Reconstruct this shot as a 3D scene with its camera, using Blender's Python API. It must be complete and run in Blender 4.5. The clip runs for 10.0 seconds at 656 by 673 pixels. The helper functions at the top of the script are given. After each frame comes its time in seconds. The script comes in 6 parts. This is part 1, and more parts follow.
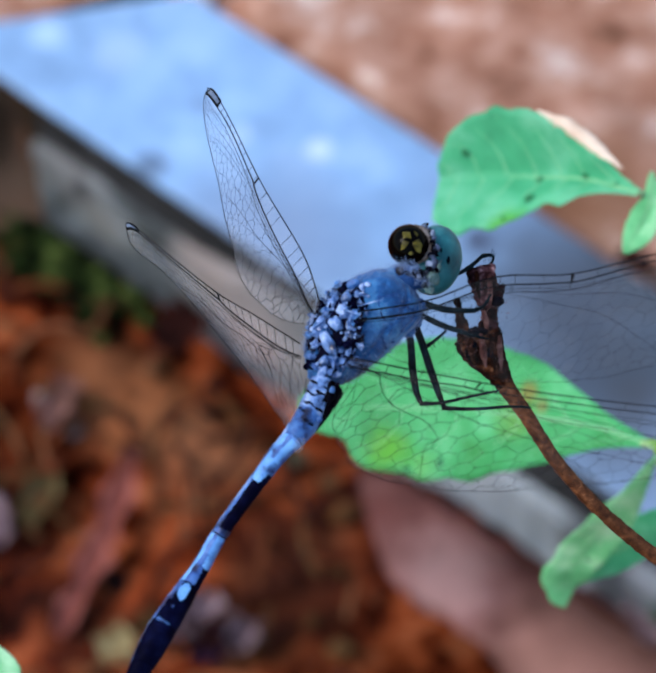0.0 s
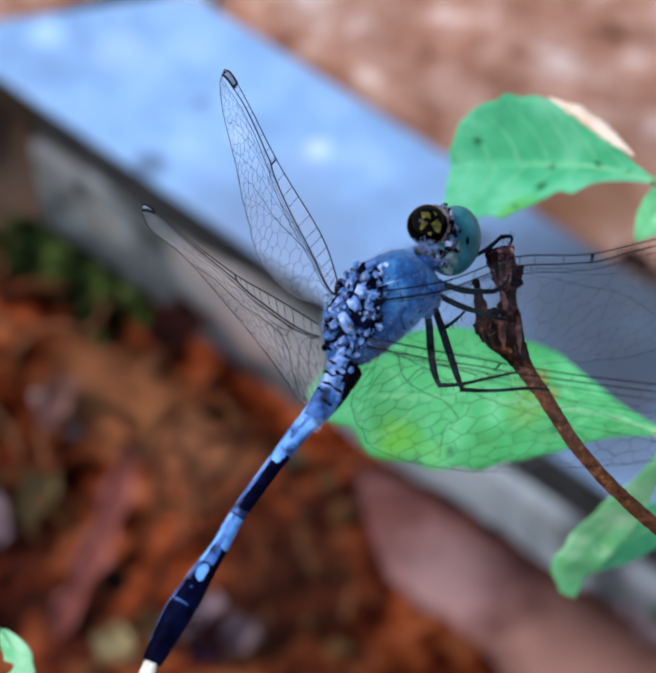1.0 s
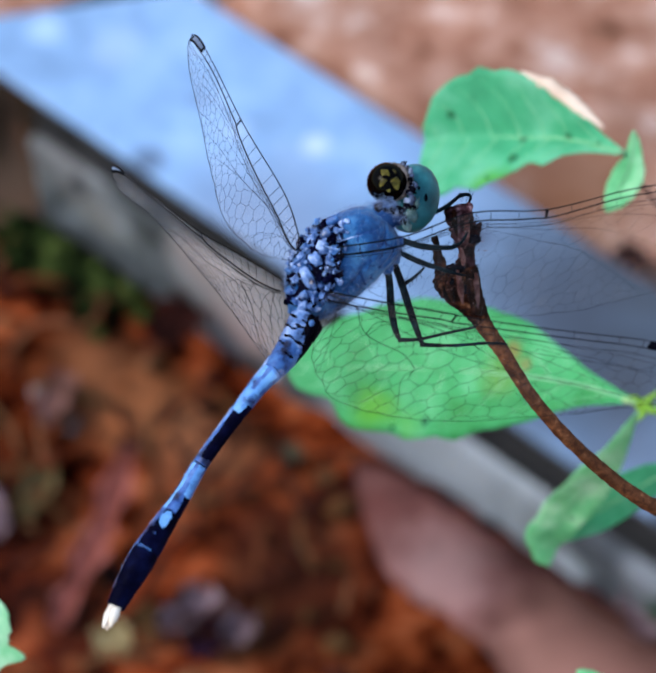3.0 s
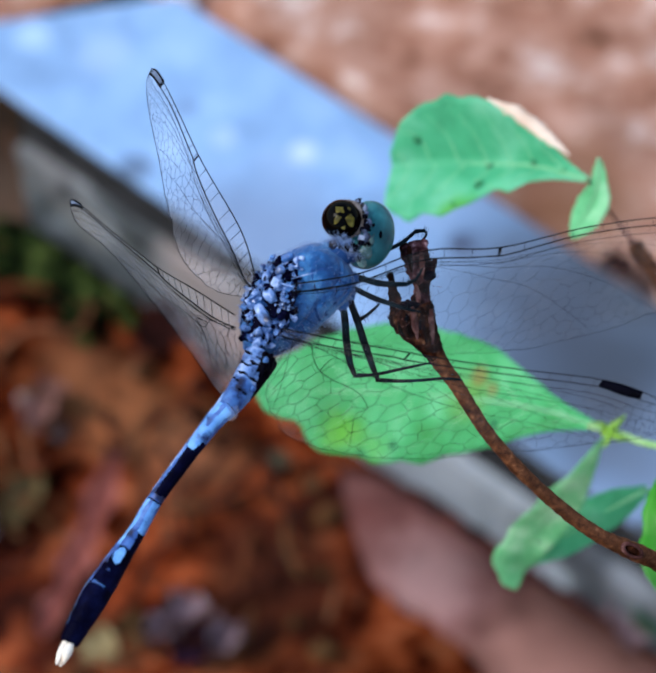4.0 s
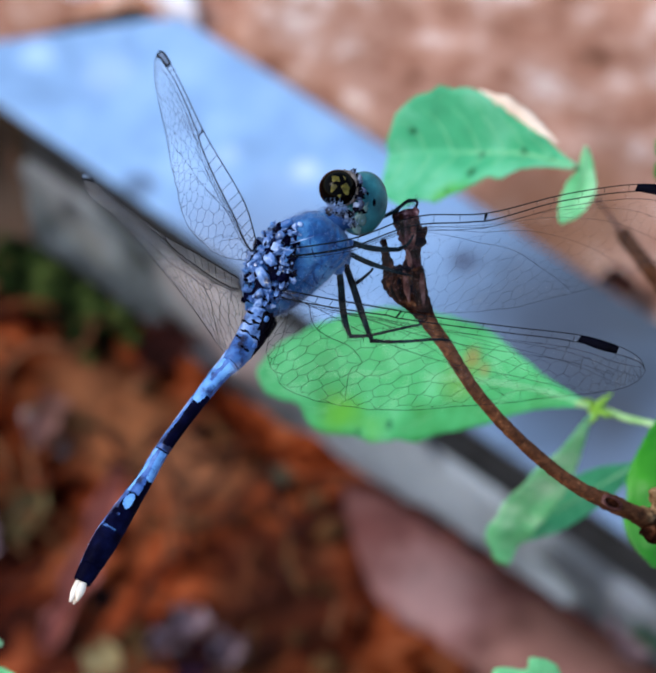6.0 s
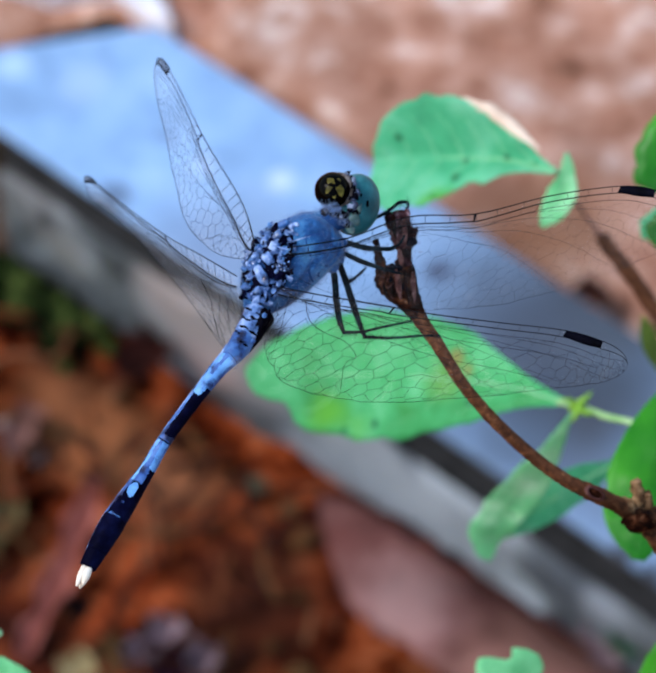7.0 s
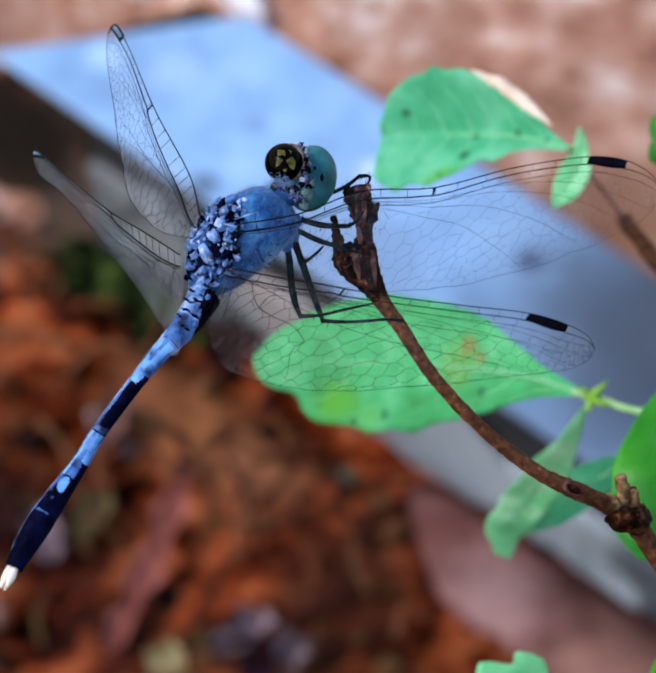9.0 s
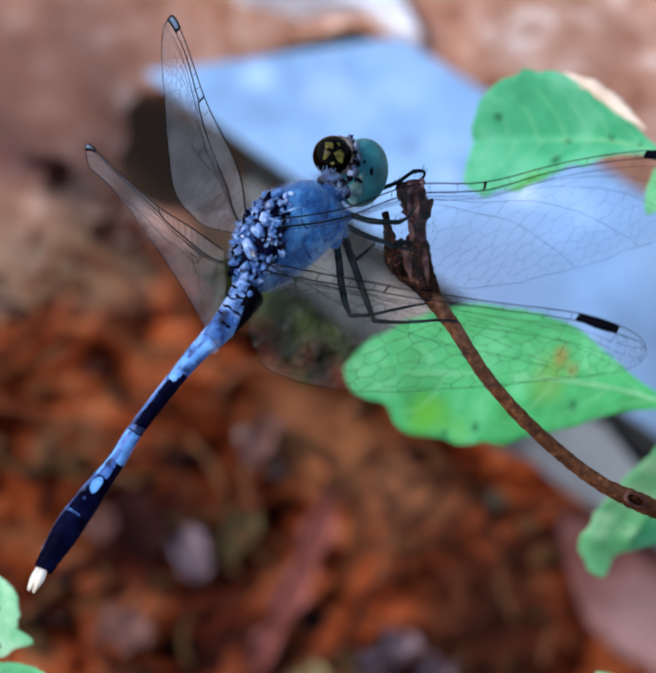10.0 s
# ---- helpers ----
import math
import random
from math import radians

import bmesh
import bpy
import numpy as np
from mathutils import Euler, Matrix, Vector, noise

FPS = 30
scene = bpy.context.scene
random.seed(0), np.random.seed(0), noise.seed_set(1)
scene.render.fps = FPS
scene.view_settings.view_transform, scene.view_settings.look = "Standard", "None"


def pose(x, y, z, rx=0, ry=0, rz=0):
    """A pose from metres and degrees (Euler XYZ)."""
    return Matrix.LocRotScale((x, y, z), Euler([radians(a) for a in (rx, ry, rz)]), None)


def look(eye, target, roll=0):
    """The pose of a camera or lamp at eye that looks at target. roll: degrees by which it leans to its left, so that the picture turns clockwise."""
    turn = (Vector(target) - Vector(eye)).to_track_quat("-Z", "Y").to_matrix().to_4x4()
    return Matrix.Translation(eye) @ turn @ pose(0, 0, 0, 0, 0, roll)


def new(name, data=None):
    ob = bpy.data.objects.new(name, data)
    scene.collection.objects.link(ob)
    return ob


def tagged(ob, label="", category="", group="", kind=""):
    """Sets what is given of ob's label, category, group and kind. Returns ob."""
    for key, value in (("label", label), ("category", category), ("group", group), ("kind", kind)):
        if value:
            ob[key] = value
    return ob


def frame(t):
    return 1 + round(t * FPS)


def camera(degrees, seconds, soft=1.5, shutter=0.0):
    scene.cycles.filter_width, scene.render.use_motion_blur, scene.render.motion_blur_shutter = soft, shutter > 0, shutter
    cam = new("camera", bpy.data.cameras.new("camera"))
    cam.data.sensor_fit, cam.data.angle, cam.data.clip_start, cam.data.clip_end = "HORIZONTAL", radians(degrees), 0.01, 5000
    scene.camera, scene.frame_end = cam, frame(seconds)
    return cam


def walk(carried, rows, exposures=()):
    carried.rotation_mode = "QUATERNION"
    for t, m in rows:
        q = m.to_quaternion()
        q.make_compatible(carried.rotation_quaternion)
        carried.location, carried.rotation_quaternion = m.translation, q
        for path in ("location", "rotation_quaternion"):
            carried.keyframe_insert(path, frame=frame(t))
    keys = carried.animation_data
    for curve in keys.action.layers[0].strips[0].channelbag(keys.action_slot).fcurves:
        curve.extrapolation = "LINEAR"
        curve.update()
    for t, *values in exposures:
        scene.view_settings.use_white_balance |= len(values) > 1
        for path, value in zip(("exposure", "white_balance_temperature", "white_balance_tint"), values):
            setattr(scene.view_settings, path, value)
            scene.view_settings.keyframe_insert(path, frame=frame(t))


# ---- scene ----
# A small blue dragonfly on a dry twig above a kerb and red soil.
cam = camera(15.0, 10.0, soft=2.4)
cam.data.dof.use_dof = True
cam.data.dof.focus_distance = 0.1445
cam.data.dof.aperture_fstop = 98.0

walk(cam, [
    (0.0, pose(-0.00515, 0.00898, 1.23971, 34.567, 0.252, -0.011)),
    (0.5, pose(-0.00629, 0.00793, 1.23817, 34.461, 0.242, 0.019)),
    (1.0, pose(-0.00632, 0.00832, 1.23864, 34.610, 0.143, 0.023)),
    (1.5, pose(-0.00615, 0.00573, 1.23852, 34.514, 0.159, -0.035)),
    (2.0, pose(-0.00638, 0.00559, 1.23962, 34.522, 0.299, -0.163)),
    (2.5, pose(-0.00506, 0.00497, 1.23913, 34.592, 0.267, -0.047)),
    (2.7, pose(-0.00446, 0.00413, 1.23959, 34.570, 0.250, 0.015)),
    (3.8, pose(-0.00371, 0.00569, 1.24037, 34.713, -0.178, 0.022)),
    (4.0, pose(-0.00216, 0.00552, 1.24146, 34.697, -0.085, 0.012)),
    (4.5, pose(-0.00068, 0.00250, 1.24240, 34.704, 0.093, 0.082)),
    (5.0, pose(-0.00033, 0.00162, 1.24351, 34.941, 0.077, 0.223)),
    (5.5, pose(0.00000, 0.00000, 1.24511, 35.000, 0.000, 0.000)),
    (5.7, pose(-0.00070, -0.00082, 1.24563, 35.124, -0.019, 0.049)),
    (6.8, pose(-0.00294, -0.00673, 1.25068, 35.343, -0.297, -0.128)),
    (7.0, pose(-0.00318, -0.00683, 1.25117, 35.481, -0.567, -0.276)),
    (7.5, pose(-0.00336, -0.00751, 1.25034, 35.315, -0.644, -0.388)),
    (8.0, pose(0.00009, -0.00644, 1.24914, 35.335, -0.436, -0.418)),
    (8.5, pose(0.00275, -0.00373, 1.24545, 35.251, 0.459, 0.259)),
    (9.0, pose(0.00581, -0.00082, 1.24201, 35.293, 1.421, 1.138)),
    (9.5, pose(0.01030, -0.00000, 1.23782, 35.443, 2.787, 2.241)),
    (10.0, pose(0.01191, 0.00130, 1.23674, 35.982, 4.010, 3.891)),
])

# ---- light: open shade, blue sky overhead ----
world = bpy.data.worlds.new("sky")
scene.world = world
world.use_nodes = True
wn = world.node_tree.nodes
sky = wn.new("ShaderNodeTexSky")
sky.sky_type = "NISHITA"
sky.sun_disc = False
sky.sun_elevation = radians(52)
sky.sun_rotation = radians(-98)
sky.air_density = 1.6
wn["Background"].inputs["Strength"].default_value = 0.132
world.node_tree.links.new(sky.outputs["Color"], wn["Background"].inputs["Color"])

sun_lamp = bpy.data.lights.new("sun", "SUN")
sun_lamp.energy = 1.5
sun_lamp.angle = radians(20)
sun_lamp.color = (1.0, 0.96, 0.9)
sun = new("sun", sun_lamp)
sun.matrix_world = look((-1.4, 0.3, 2.4), (0.05, 0.5, 0.5))
scene.view_settings.exposure = 0.77

# The plant's own axes: x right, y up the picture, z towards the viewer, in millimetres.
DATUM = pose(0, 0.08317, 1.12632, 35)


# ---- materials ----
def material(name, colours, scale=40.0, rough=0.6, bump=0.3, fine=4.0, metal=0.0, spec=0.5, stops=None, through_light=0.0,
             big=0.0, sheen=0.0, detail=8.0):
    """A noise-mottled surface: colours from dark to light, a second, finer grain in the relief, and slow variation over it."""
    m = bpy.data.materials.new(name)
    m.use_nodes = True
    n, l = m.node_tree.nodes, m.node_tree.links
    b, out = n["Principled BSDF"], n["Material Output"]
    co = n.new("ShaderNodeTexCoord")
    info = n.new("ShaderNodeObjectInfo")
    shift = n.new("ShaderNodeVectorMath")
    shift.operation = "ADD"
    l.new(co.outputs["Object"], shift.inputs[0])
    l.new(info.outputs["Random"], shift.inputs[1])
    tex = n.new("ShaderNodeTexNoise")
    tex.inputs["Scale"].default_value, tex.inputs["Detail"].default_value = scale, detail
    tex.inputs["Roughness"].default_value = 0.62
    l.new(shift.outputs[0], tex.inputs["Vector"])
    ramp = n.new("ShaderNodeValToRGB")
    stops = stops or [0.32 + 0.36 * i / max(1, len(colours) - 1) for i in range(len(colours))]
    while len(ramp.color_ramp.elements) < len(colours):
        ramp.color_ramp.elements.new(0.5)
    for e, s, c in zip(ramp.color_ramp.elements, stops, colours):
        e.position, e.color = s, (*c, 1)
    l.new(tex.outputs["Fac"], ramp.inputs["Fac"])
    colour = ramp.outputs["Color"]
    if big:
        slow = n.new("ShaderNodeTexNoise")
        slow.inputs["Scale"].default_value, slow.inputs["Detail"].default_value = scale / 6, 3
        l.new(shift.outputs[0], slow.inputs["Vector"])
        gain = n.new("ShaderNodeMapRange")
        gain.inputs["From Min"].default_value, gain.inputs["From Max"].default_value = 0.3, 0.7
        gain.inputs["To Min"].default_value, gain.inputs["To Max"].default_value = 1 - big, 1 + big
        l.new(slow.outputs["Fac"], gain.inputs["Value"])
        mix = n.new("ShaderNodeVectorMath")
        mix.operation = "SCALE"
        l.new(colour, mix.inputs[0])
        l.new(gain.outputs["Result"], mix.inputs["Scale"])
        colour = mix.outputs[0]
    l.new(colour, b.inputs["Base Color"])
    b.inputs["Roughness"].default_value, b.inputs["Metallic"].default_value = rough, metal
    b.inputs["Specular IOR Level"].default_value = spec
    b.inputs["Sheen Weight"].default_value = sheen
    if bump:
        grain = n.new("ShaderNodeTexNoise")
        grain.inputs["Scale"].default_value, grain.inputs["Detail"].default_value = scale * fine, 6
        l.new(shift.outputs[0], grain.inputs["Vector"])
        relief = n.new("ShaderNodeBump")
        relief.inputs["Strength"].default_value = bump
        relief.inputs["Distance"].default_value = 0.35 / (scale * fine)
        l.new(grain.outputs["Fac"], relief.inputs["Height"])
        l.new(relief.outputs["Normal"], b.inputs["Normal"])
    if through_light:
        back = n.new("ShaderNodeBsdfTranslucent")
        l.new(colour, back.inputs["Color"])
        both = n.new("ShaderNodeMixShader")
        both.inputs["Fac"].default_value = through_light
        l.new(b.outputs[0], both.inputs[1])
        l.new(back.outputs[0], both.inputs[2])
        l.new(both.outputs[0], out.inputs["Surface"])
    return m


def membrane_material(name, clear_haze, most_haze, most_gloss=0.035, crumple=0.6):
    """Clear wing film: lets most light by, with a faint milky tone and a gloss that grows at a slant."""
    m = bpy.data.materials.new(name)
    m.use_nodes = True
    n, l = m.node_tree.nodes, m.node_tree.links
    b, out = n["Principled BSDF"], n["Material Output"]
    b.inputs["Base Color"].default_value = (0.62, 0.62, 0.70, 1)
    b.inputs["Roughness"].default_value = 0.5
    clear = n.new("ShaderNodeBsdfTransparent")
    gloss = n.new("ShaderNodeBsdfGlossy")
    gloss.inputs["Roughness"].default_value = 0.2
    co = n.new("ShaderNodeTexCoord")
    tex = n.new("ShaderNodeTexNoise")
    tex.inputs["Scale"].default_value, tex.inputs["Detail"].default_value = 850, 3
    l.new(co.outputs["Object"], tex.inputs["Vector"])
    relief = n.new("ShaderNodeBump")
    relief.inputs["Strength"].default_value, relief.inputs["Distance"].default_value = crumple, 0.0004
    l.new(tex.outputs["Fac"], relief.inputs["Height"])
    l.new(relief.outputs["Normal"], gloss.inputs["Normal"])
    haze = n.new("ShaderNodeMapRange")
    haze.inputs["From Min"].default_value, haze.inputs["From Max"].default_value = 0.35, 0.75
    haze.inputs["To Min"].default_value, haze.inputs["To Max"].default_value = clear_haze, most_haze
    l.new(tex.outputs["Fac"], haze.inputs["Value"])
    first = n.new("ShaderNodeMixShader")
    l.new(haze.outputs["Result"], first.inputs["Fac"])
    l.new(clear.outputs[0], first.inputs[1])
    l.new(b.outputs[0], first.inputs[2])
    fres = n.new("ShaderNodeFresnel")
    fres.inputs["IOR"].default_value = 1.45
    second = n.new("ShaderNodeMixShader")
    damp = n.new("ShaderNodeMapRange")
    damp.inputs["From Min"].default_value, damp.inputs["From Max"].default_value = 0.05, 0.55
    damp.inputs["To Min"].default_value, damp.inputs["To Max"].default_value = 0.0015, most_gloss
    l.new(fres.outputs[0], damp.inputs["Value"])
    l.new(damp.outputs["Result"], second.inputs["Fac"])
    l.new(first.outputs[0], second.inputs[1])
    l.new(gloss.outputs[0], second.inputs[2])
    l.new(second.outputs[0], out.inputs["Surface"])
    return m


def litter_material():
    """Crumbled leaf, each piece of its own brown."""
    m = material("leaf_crumbs", [(0.3, 0.3, 0.3), (1.0, 1.0, 1.0)], 120, 0.85, 0.4, 4, spec=0.15)
    n, l = m.node_tree.nodes, m.node_tree.links
    b = n["Principled BSDF"]
    base = b.inputs["Base Color"].links[0].from_socket
    geo = n.new("ShaderNodeNewGeometry")
    ramp = n.new("ShaderNodeValToRGB")
    tones = [(0.018, 0.005, 0.004), (0.068, 0.013, 0.005), (0.21, 0.048, 0.015), (0.09, 0.047, 0.014), (0.31, 0.115, 0.052)]
    while len(ramp.color_ramp.elements) < len(tones):
        ramp.color_ramp.elements.new(0.5)
    for k, (e, c) in enumerate(zip(ramp.color_ramp.elements, tones)):
        e.position, e.color = k / 4, (*c, 1)
    l.new(geo.outputs["Random Per Island"], ramp.inputs["Fac"])
    mul = n.new("ShaderNodeVectorMath")
    mul.operation = "MULTIPLY"
    l.new(base, mul.inputs[0])
    l.new(ramp.outputs["Color"], mul.inputs[1])
    l.new(mul.outputs[0], b.inputs["Base Color"])
    return m


SOIL = material("red_soil", [(0.0008, 0.0003, 0.0002), (0.062, 0.009, 0.0035), (0.222, 0.044, 0.013), (0.39, 0.130, 0.055)], 34, 0.95, 0.9, 9, big=0.75, spec=0.0, stops=[0.39, 0.46, 0.55, 0.68])
PATH = material("pink_dust", [(0.12, 0.045, 0.024), (0.335, 0.152, 0.100), (0.46, 0.255, 0.19), (0.76, 0.60, 0.55)], 34, 0.9, 0.7, 5, big=0.3, spec=0.2, stops=[0.3, 0.44, 0.57, 0.7])
KERB_SIDE = material("weathered_concrete", [(0.015, 0.017, 0.018), (0.105, 0.117, 0.127), (0.27, 0.295, 0.33)], 30, 0.9, 0.7, 8, big=0.75, spec=0.1)
# Near-black colour for an added block that gives the shade under the cap's end.
SHADE_CORE = material("shade_dark_core", [(0.006, 0.004, 0.003), (0.025, 0.016, 0.010), (0.06, 0.040, 0.025)], 60, 0.95, 0.8, 6, spec=0.02)
# Colour kept near black to deepen the shade in the gap below the cap.
JOINT = material("shade_dark_joint", [(0.008, 0.008, 0.009), (0.042, 0.042, 0.046)], 60, 0.95, 0.6, 8, spec=0.1)
BRICK = material("pink_stone", [(0.035, 0.010, 0.009), (0.145, 0.056, 0.050), (0.235, 0.115, 0.107)], 44, 0.9, 0.6, 8, big=0.45, spec=0.1)
DUSTY_LITTER = material("dusty_leaf", [(0.10, 0.04, 0.03), (0.26, 0.13, 0.11)], 60, 0.9, 0.4, 4, spec=0.1)
PALE_STONE = material("pale_stone", [(0.62, 0.58, 0.66), (0.86, 0.82, 0.88)], 30, 0.7, 0.4, 8, big=0.15, spec=0.2)
LITTER = litter_material()
PEBBLE = material("pinkish_pebble", [(0.12, 0.075, 0.07), (0.30, 0.22, 0.21)], 90, 0.9, 0.5, 4, spec=0.1)
MOSSY_PEBBLE = material("mossy_pebble", [(0.04, 0.035, 0.018), (0.13, 0.11, 0.07)], 90, 0.9, 0.5, 4, spec=0.1)
RED_LITTER = material("red_dry_leaf", [(0.13, 0.028, 0.020), (0.36, 0.115, 0.09)], 60, 0.7, 0.4, 4, spec=0.2)
PALE_LITTER = material("bleached_leaf", [(0.05, 0.026, 0.034), (0.26, 0.18, 0.205)], 50, 0.85, 0.4, 4, spec=0.1)
DARK_LITTER = material("dark_rotten_leaf", [(0.006, 0.002, 0.002), (0.035, 0.009, 0.007)], 90, 0.8, 0.4, 4, spec=0.05)
STRAW_LITTER = material("straw_leaf", [(0.16, 0.11, 0.045), (0.42, 0.33, 0.17)], 90, 0.85, 0.4, 4, spec=0.1)
OLIVE_LITTER = material("olive_withered_leaf", [(0.05, 0.034, 0.012), (0.14, 0.105, 0.048)], 90, 0.85, 0.4, 4, spec=0.1)
VIOLET_LITTER = material("violet_rotten_leaf", [(0.006, 0.002, 0.006), (0.035, 0.014, 0.036)], 90, 0.85, 0.4, 4, spec=0.05)
MOSS = material("moss", [(0.002, 0.003, 0.002), (0.016, 0.028, 0.007), (0.10, 0.135, 0.035)], 60, 0.95, 0.9, 5, spec=0.02, stops=[0.4, 0.52, 0.68])
LEAF = material("soft_green_leaf", [(0.034, 0.26, 0.12), (0.058, 0.37, 0.18), (0.15, 0.50, 0.30)], 170, 0.6, 0.25, 5, through_light=0.12, big=0.25, spec=0.25)
LEAF_PALE = material("pale_thin_leaf", [(0.09, 0.40, 0.16), (0.18, 0.57, 0.26), (0.46, 0.77, 0.50)], 260, 0.6, 0.25, 5, through_light=0.2, big=0.25, spec=0.25)
LEAF_YOUNG = material("yellow_green_leaf", [(0.026, 0.21, 0.055), (0.050, 0.32, 0.112), (0.125, 0.45, 0.215)], 150, 0.6, 0.25, 5, through_light=0.15, big=0.28, spec=0.2)
LEAF_DEEP = material("deep_green_leaf", [(0.005, 0.10, 0.002), (0.013, 0.20, 0.004), (0.045, 0.32, 0.012)], 110, 0.36, 0.25, 4, through_light=0.2, big=0.4, spec=0.3)
LEAF_DARK = material("dark_green_leaf", [(0.003, 0.05, 0.001), (0.010, 0.115, 0.002), (0.035, 0.21, 0.006)], 110, 0.45, 0.25, 4, through_light=0.12, big=0.3, spec=0.2)
LEAF_OLIVE = material("olive_leaf", [(0.03, 0.06, 0.006), (0.08, 0.13, 0.012), (0.16, 0.22, 0.03)], 110, 0.5, 0.25, 4, through_light=0.15, big=0.3, spec=0.2)
LEAF_VEIN = material("leaf_vein", [(0.16, 0.44, 0.22), (0.30, 0.58, 0.34)], 300, 0.6, 0.0, spec=0.2)
LEAF_DRY = material("dried_leaf_edge", [(0.60, 0.42, 0.31), (0.90, 0.74, 0.62)], 300, 0.7, 0.3, 4)
LEAF_SPOT = material("leaf_spot", [(0.012, 0.11, 0.045), (0.03, 0.20, 0.08)], 800, 0.7, 0.2, 4, spec=0.2)
NODE = material("yellow_green_node", [(0.11, 0.26, 0.02), (0.22, 0.42, 0.05)], 300, 0.5, 0.2, 4, spec=0.2)
WEED = material("dark_weed_leaf", [(0.004, 0.022, 0.008), (0.010, 0.055, 0.022), (0.03, 0.12, 0.06)], 200, 0.6, 0.3, 4, spec=0.1)
STALK = material("green_stalk", [(0.20, 0.42, 0.12), (0.42, 0.62, 0.32)], 300, 0.5, 0.2, 4)
BARK = material("dry_bark", [(0.022, 0.007, 0.0035), (0.066, 0.022, 0.009), (0.115, 0.041, 0.017), (0.24, 0.105, 0.05)], 2200, 0.65, 0.5, 3, big=0.4, spec=0.12, stops=[0.30, 0.45, 0.58, 0.74])
KNOT = material("knotted_bark", [(0.002, 0.0008, 0.0006), (0.014, 0.005, 0.003), (0.06, 0.024, 0.010), (0.22, 0.11, 0.05)], 1600, 0.7, 0.8, 3, big=0.3, spec=0.1, stops=[0.38, 0.48, 0.58, 0.70])
TAN = material("tan_bud_scale", [(0.03, 0.012, 0.006), (0.12, 0.06, 0.027), (0.25, 0.14, 0.07), (0.42, 0.27, 0.15)], 1400, 0.7, 0.6, 3, big=0.3, spec=0.1)
BUD = material("withered_bud", [(0.0008, 0.0004, 0.0004), (0.014, 0.004, 0.002), (0.06, 0.018, 0.008), (0.25, 0.11, 0.055)], 1000, 0.8, 1.0, 3, big=0.45, spec=0.02, stops=[0.36, 0.50, 0.60, 0.70])
BUD_MAUVE = material("mauve_withered_bud", [(0.001, 0.0005, 0.0006), (0.022, 0.007, 0.008), (0.095, 0.038, 0.044), (0.36, 0.21, 0.22)], 900, 0.8, 1.0, 3, big=0.4, spec=0.04, stops=[0.38, 0.49, 0.58, 0.68])
BUD_LIGHT = material("pale_withered_bud", [(0.008, 0.003, 0.003), (0.08, 0.03, 0.027), (0.26, 0.14, 0.13)], 900, 0.8, 1.0, 3, spec=0.05)
BLOOM = material("pruinose_blue", [(0.003, 0.024, 0.11), (0.014, 0.096, 0.30), (0.065, 0.235, 0.51)], 520, 0.9, 1.0, 5, spec=0.06, big=0.5, sheen=0.25, stops=[0.34, 0.5, 0.66])
PALE_BLUE = material("pale_blue_cuticle", [(0.006, 0.02, 0.10), (0.09, 0.25, 0.60), (0.18, 0.43, 0.84)], 600, 0.45, 0.3, 4, stops=[0.34, 0.43, 0.62], spec=0.3)
MID_BLUE = material("blue_cuticle", [(0.004, 0.009, 0.05), (0.03, 0.09, 0.32), (0.11, 0.25, 0.60)], 560, 0.42, 0.3, 4, stops=[0.40, 0.50, 0.66], spec=0.3)
GREY_BLUE = material("greyish_blue_cuticle", [(0.002, 0.005, 0.03), (0.024, 0.080, 0.27), (0.085, 0.23, 0.54)], 520, 0.45, 0.4, 4, stops=[0.36, 0.43, 0.62], spec=0.3)
NAVY = material("navy_cuticle", [(0.0005, 0.0004, 0.003), (0.0011, 0.0012, 0.0095), (0.0035, 0.005, 0.03)], 500, 0.55, 0.3, 4, spec=0.015)
BLACK = material("black_cuticle", [(0.001, 0.001, 0.002), (0.003, 0.003, 0.008)], 900, 0.55, 0.3, 4, spec=0.01)
LEG = material("leg_cuticle", [(0.0004, 0.0014, 0.003), (0.002, 0.007, 0.011), (0.009, 0.028, 0.038)], 900, 0.42, 0.3, 4, spec=0.02)
CRUST = material("pale_sclerite", [(0.003, 0.009, 0.04), (0.085, 0.175, 0.42), (0.40, 0.53, 0.84)], 620, 0.22, 0.7, 4, stops=[0.38, 0.50, 0.68], spec=0.5)
SEAM = material("dark_blue_seam", [(0.008, 0.032, 0.13), (0.026, 0.085, 0.26)], 900, 0.8, 0.3, 4, spec=0.05)
HEAD_CRUST = material("grey_head_crust", [(0.003, 0.004, 0.012), (0.055, 0.08, 0.16), (0.28, 0.34, 0.48)], 700, 0.5, 0.6, 4, stops=[0.36, 0.5, 0.7], spec=0.2)
IVORY = material("ivory_tip", [(0.60, 0.46, 0.34), (0.88, 0.84, 0.78)], 900, 0.4, 0.2, 4)
EYE_DARK = material("dark_eye", [(0.0005, 0.0005, 0.0005), (0.0015, 0.001, 0.001)], 900, 0.12, 0.0, 6, spec=0.04)
EYE_YELLOW = material("yellow_eye_mark", [(0.012, 0.009, 0.001), (0.095, 0.078, 0.008), (0.22, 0.19, 0.05)], 1500, 0.35, 0.2, 4, spec=0.2)
